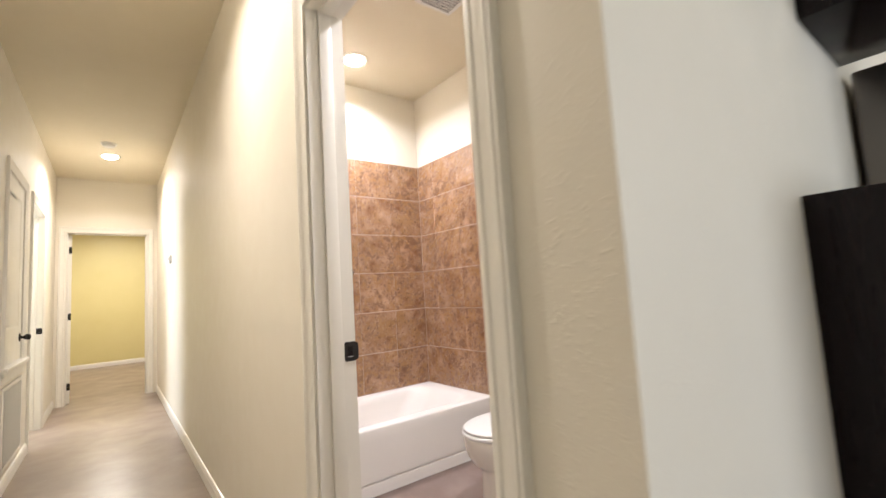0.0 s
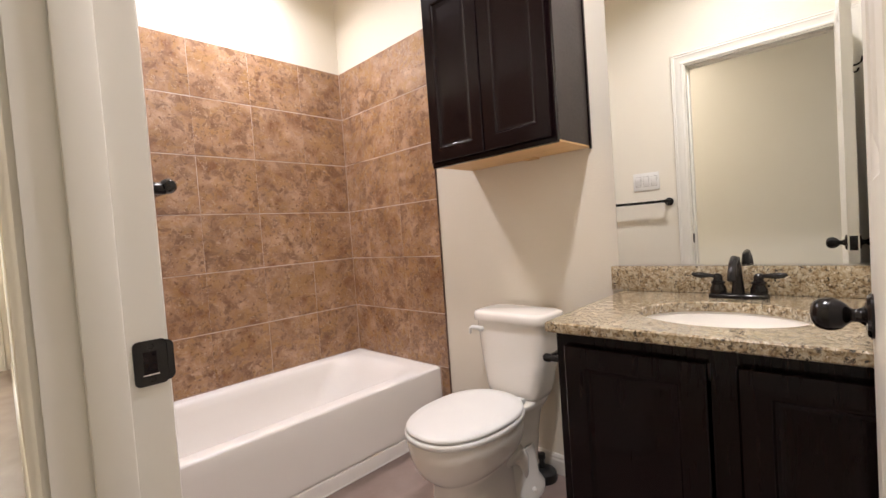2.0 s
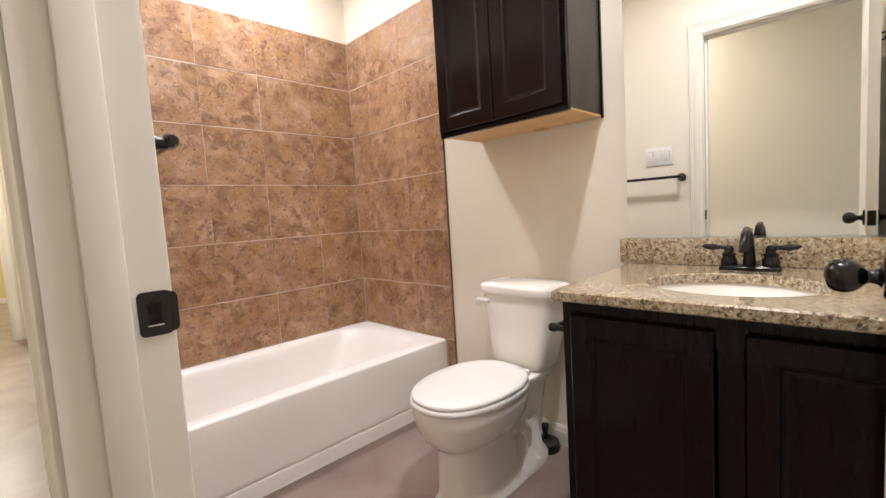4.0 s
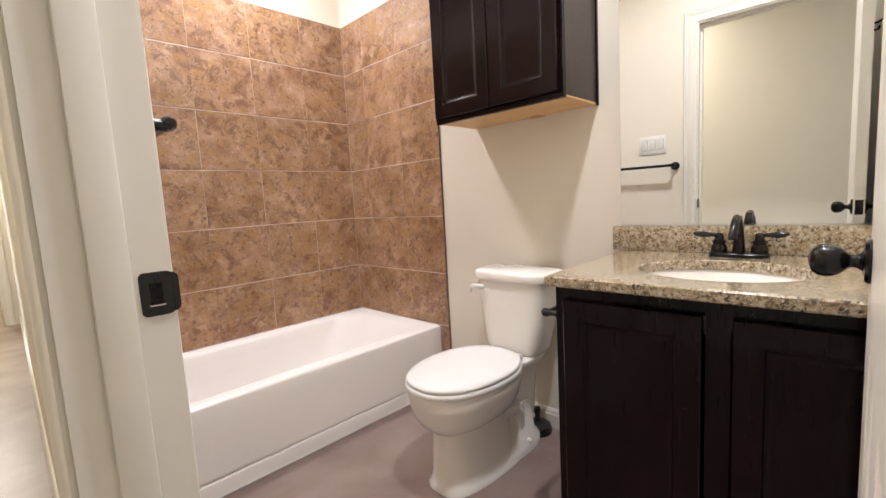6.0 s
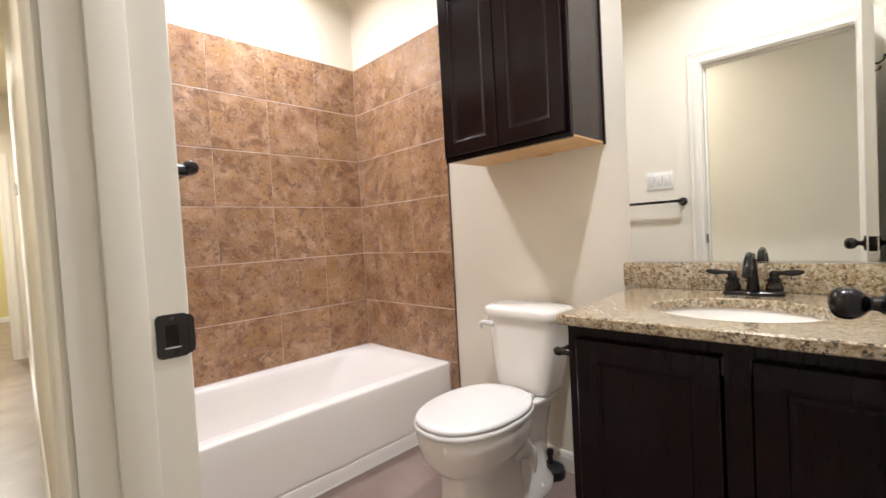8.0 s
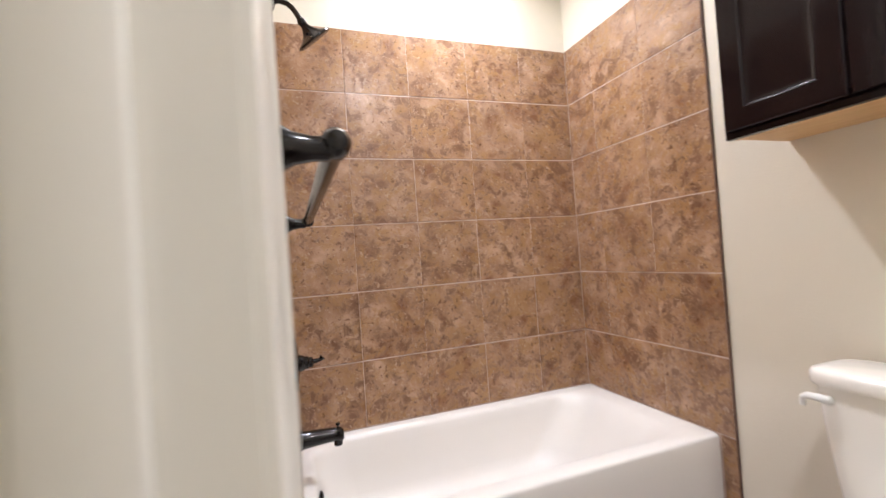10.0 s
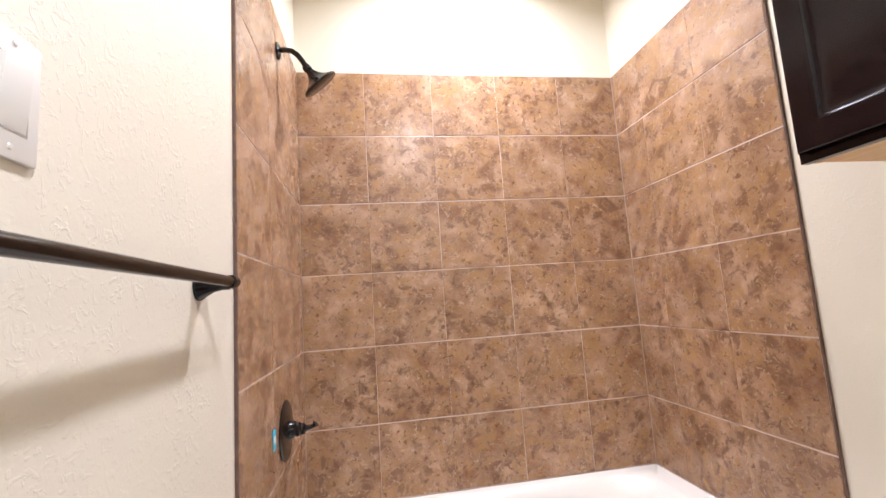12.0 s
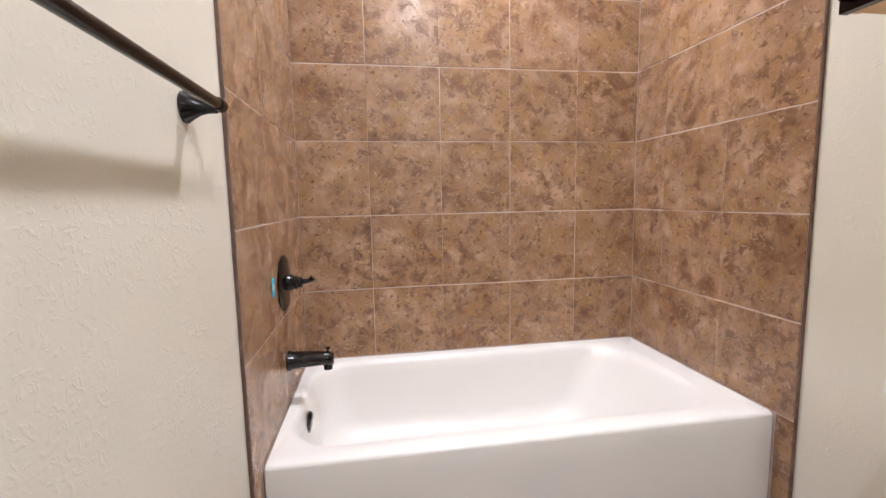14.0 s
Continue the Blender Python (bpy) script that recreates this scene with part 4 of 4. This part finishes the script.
part("tank_lid", loft(lidr), MAT_PORCELAIN, cistern, "", 1.0)
part("flush_lever", tube([(1.304, TK + 0.128, 0.678), (1.292, TK + 0.130, 0.680), (1.286, TK + 0.140, 0.684), (1.285, TK + 0.165, 0.684), (1.286, TK + 0.178, 0.677), (1.288, TK + 0.182, 0.655)], [0.012, 0.012, 0.010, 0.009, 0.008, 0.007], 12), MAT_PLASTIC, cistern, "white flush lever")
supply = thing("water_supply_valve", "black rubber capped supply valve on the floor", "valve")
part("cup", lathe([(0, 0.0), (0.062, 0.0), (0.064, 0.012), (0.058, 0.034), (0.036, 0.046), (0.016, 0.05), (0, 0.05)], pose(1.450, -1.432, 0)), MAT_RUBBER, supply)
part("stem", lathe([(0, 0.045), (0.012, 0.045), (0.012, 0.085), (0.016, 0.088), (0.016, 0.11), (0, 0.112)], pose(1.450, -1.432, 0)), MAT_RUBBER, supply)

paper = thing("toilet_paper_holder", "dark bronze toilet paper holder on the vanity side", "paper holder")
paper.matrix_world = SKEW
for x in (1.02, 1.18):
    part("post", lathe([(0, 0), (0.022, 0), (0.021, 0.004), (0.012, 0.012), (0.009, 0.03), (0.009, 0.045), (0.013, 0.052), (0.013, 0.066), (0.008, 0.072), (0, 0.073)], pose(x, VY1 + 0.0005, 0.705, -90, 0, 0), 20), MAT_BRONZE, paper)
part("roller", tube([(1.02, VY1 + 0.058, 0.705), (1.18, VY1 + 0.058, 0.705)], 0.008), MAT_BRONZE, paper)


# ---------------------------------------------------------------- ceiling lamps
def recessed_lamp(x, y):
    lamp = thing("ceiling_lamp", "round recessed ceiling lamp with a white trim", "ceiling lamp", "recessed ceiling lamps", (x, y, CEIL))
    n = 40
    rings = [[(r * math.cos(a), r * math.sin(a), z) for a in (2 * math.pi * i / n for i in range(n))] for r, z in ((0.095, 0.0), (0.095, -0.004), (0.088, -0.009), (0.072, -0.008), (0.070, 0.0))]
    part("trim", loft(rings, False, False), MAT_TRIM, lamp)
    part("diffuser", lathe([(0, -0.030), (0.030, -0.029), (0.052, -0.025), (0.066, -0.016), (0.069, -0.006), (0.069, -0.001), (0, -0.001)], None, 36), MAT_LAMP, lamp, "glowing diffuser")
    return lamp


# Fixtures of the last two entries are made up to go with their lights.
for lx, ly, power, colour in LAMPS:
    recessed_lamp(lx, ly)
vent = thing("exhaust_fan", "white slotted exhaust fan cover on the ceiling", "exhaust fan", "", (0.90, -1.27, CEIL))
part("cover", box(-0.13, -0.13, -0.018, 0.13, 0.13, 0.0, bevel=0.008), MAT_PLASTIC, vent)
# Slots are dark strips on the cover, their inner shade put in as colour.
for k in range(9):
    part("slot", box(-0.10, -0.092 + k * 0.023, -0.0195, 0.10, -0.084 + k * 0.023, -0.0175), MAT_VOID, vent)
smoke = thing("smoke_detector", "small round white smoke detector on the ceiling", "smoke detector", "", (-0.648, 2.37, CEIL))
part("base", lathe([(0, 0), (0.068, 0), (0.068, -0.012), (0.060, -0.014), (0, -0.014)]), MAT_PLASTIC, smoke)
part("dome", lathe([(0, -0.013), (0.055, -0.013), (0.052, -0.030), (0.040, -0.036), (0, -0.037)]), MAT_PLASTIC, smoke)

# ---------------------------------------------------------------- kitchen, past the wall
upper = thing("kitchen_wall_cabinet", "dark espresso kitchen wall cabinet", "cabinet")
part("body", box(0.86, YK - 0.31, 1.80, 1.34, YK, 2.45, bevel=0.002), MAT_WOOD, upper)
part("door", box(0.866, YK - 0.332, 1.81, 1.334, YK - 0.312, 2.44, bevel=0.003), MAT_WOOD, upper)
lower = thing("kitchen_base_cabinet", "tall dark espresso kitchen cabinet", "cabinet")
part("body", box(0.66, YK - 0.58, 0.0, 1.34, YK, 1.30, bevel=0.002), MAT_WOOD, lower)
part("door", box(0.666, YK - 0.602, 0.11, 1.334, YK - 0.582, 1.29, bevel=0.003), MAT_WOOD, lower)
fridge = thing("refrigerator", "stainless steel two-door refrigerator", "refrigerator")
part("body", box(1.37, YK - 0.70, 0.02, 2.25, YK - 0.02, 1.78, bevel=0.01), MAT_STEEL, fridge)
for z0, z1 in ((0.05, 1.20), (1.21, 1.77)):
    d = part("door", box(1.372, YK - 0.77, z0, 2.248, YK - 0.705, z1, bevel=0.012, segments=3), MAT_STEEL, fridge)
    part("handle", tube([(1.44, YK - 0.775, z0 + 0.08), (1.44, YK - 0.81, z0 + 0.10), (1.44, YK - 0.81, z1 - 0.10), (1.44, YK - 0.775, z1 - 0.08)], 0.012, 12), MAT_CHROME, d)

# ---------------------------------------------------------------- wall tiles
ROWZ = [0.370, 0.668, 0.984, 1.293, 1.600, 1.906, 2.207]
tile_meshes = {}


def tile_mesh(w, h):
    key = round(w, 4), round(h, 4)
    if key not in tile_meshes:
        bm = bmesh.new()
        e, d = 0.0014, 0.0009
        rings = []
        for inset, z in ((0.0, -0.007), (0.0, -d), (e * 0.35, -d * 0.35), (e, 0.0)):
            rings.append([(sx * (w / 2 - inset), sy * (h / 2 - inset), z) for sx, sy in ((-1, -1), (1, -1), (1, 1), (-1, 1))])
        loft(rings, cap_start=False, bm=bm)
        me = bpy.data.meshes.new("tile")
        bm.to_mesh(me)
        bm.free()
        me.materials.append(MAT_TILE)
        tile_meshes[key] = me
    return tile_meshes[key]


rng = random.Random(4)


def tiled_wall(name, label, backing, cols, rows_, place):
    """Tiles in a grid on a grout bed. place(u, z): the pose of a tile's middle."""
    wall = setting(name, backing, MAT_GROUT, label, "tiled wall")
    for z0, z1 in zip(rows_, rows_[1:]):
        for u0, u1 in zip(cols, cols[1:]):
            t = new("tile", tile_mesh(u1 - u0 - 0.0013, z1 - z0 - 0.0044))
            t.parent = wall
            t.matrix_world = place((u0 + u1) / 2 + rng.uniform(-0.0006, 0.0006), (z0 + z1) / 2 + rng.uniform(-0.0006, 0.0006)) @ pose(0, 0, rng.uniform(-0.0004, 0.0004), rng.uniform(-0.12, 0.12), rng.uniform(-0.12, 0.12), rng.uniform(-0.1, 0.1))
    return wall


tiled_wall("wall_tile_north", "brown mottled stone tiles above the bathtub", box(0.006, 0.0012, 0.34, 1.522, YB, 2.206),
           [0.0085, 0.300, 0.607, 0.916, 1.226, 1.5195], ROWZ, lambda u, z: pose(u, 0.0, z, 90, 0, 0))
YT = [-0.830, -0.522, -0.205, -0.0005]
tiled_wall("wall_tile_east", "brown mottled stone tiles at the tub's end", box(1.5212, -0.829, 0.0, XR, 0.0, 2.206),
           YT, ROWZ, lambda u, z: pose(1.520, u, z, 90, 0, -90))
tiled_wall("wall_tile_west", "brown mottled stone tiles behind the shower fittings", box(XL, -0.846, 0.0, 0.0068, 0.0, 2.206),
           [-0.847, -0.530, -0.222, -0.0005], ROWZ, lambda u, z: pose(0.008, u, z, 90, 0, 90))
for name, x, rz, y0 in (("tile_leg_east", 1.520, -90, -0.830), ("tile_leg_west", 0.008, 90, -0.847)):
    leg = setting(name, box(x - 0.0025 if x < 1 else x + 0.0025, y0 + 0.001, 0.0, x - 0.008 if x < 1 else XR, TUBY0 - 0.002, 0.34), MAT_GROUT, "narrow brown stone tile strip beside the tub", "tiled wall")
    for z0, z1 in ((0.002, 0.062), (0.062, 0.369)):
        t = new("tile", tile_mesh(TUBY0 - 0.004 - y0, z1 - z0 - 0.003))
        t.parent = leg
        t.matrix_world = pose(x, (y0 + TUBY0 - 0.004) / 2, (z0 + z1) / 2, 90, 0, rz)
setting("tile_edge_east", box(1.5195, -0.8355, 0.0, XR, -0.831, 2.207), MAT_CAULK, "dark unglazed tile edge", "trim")
setting("tile_edge_west", box(XL, -0.8525, 0.0, 0.0075, -0.848, 2.207), MAT_CAULK, "dark unglazed tile edge", "trim")
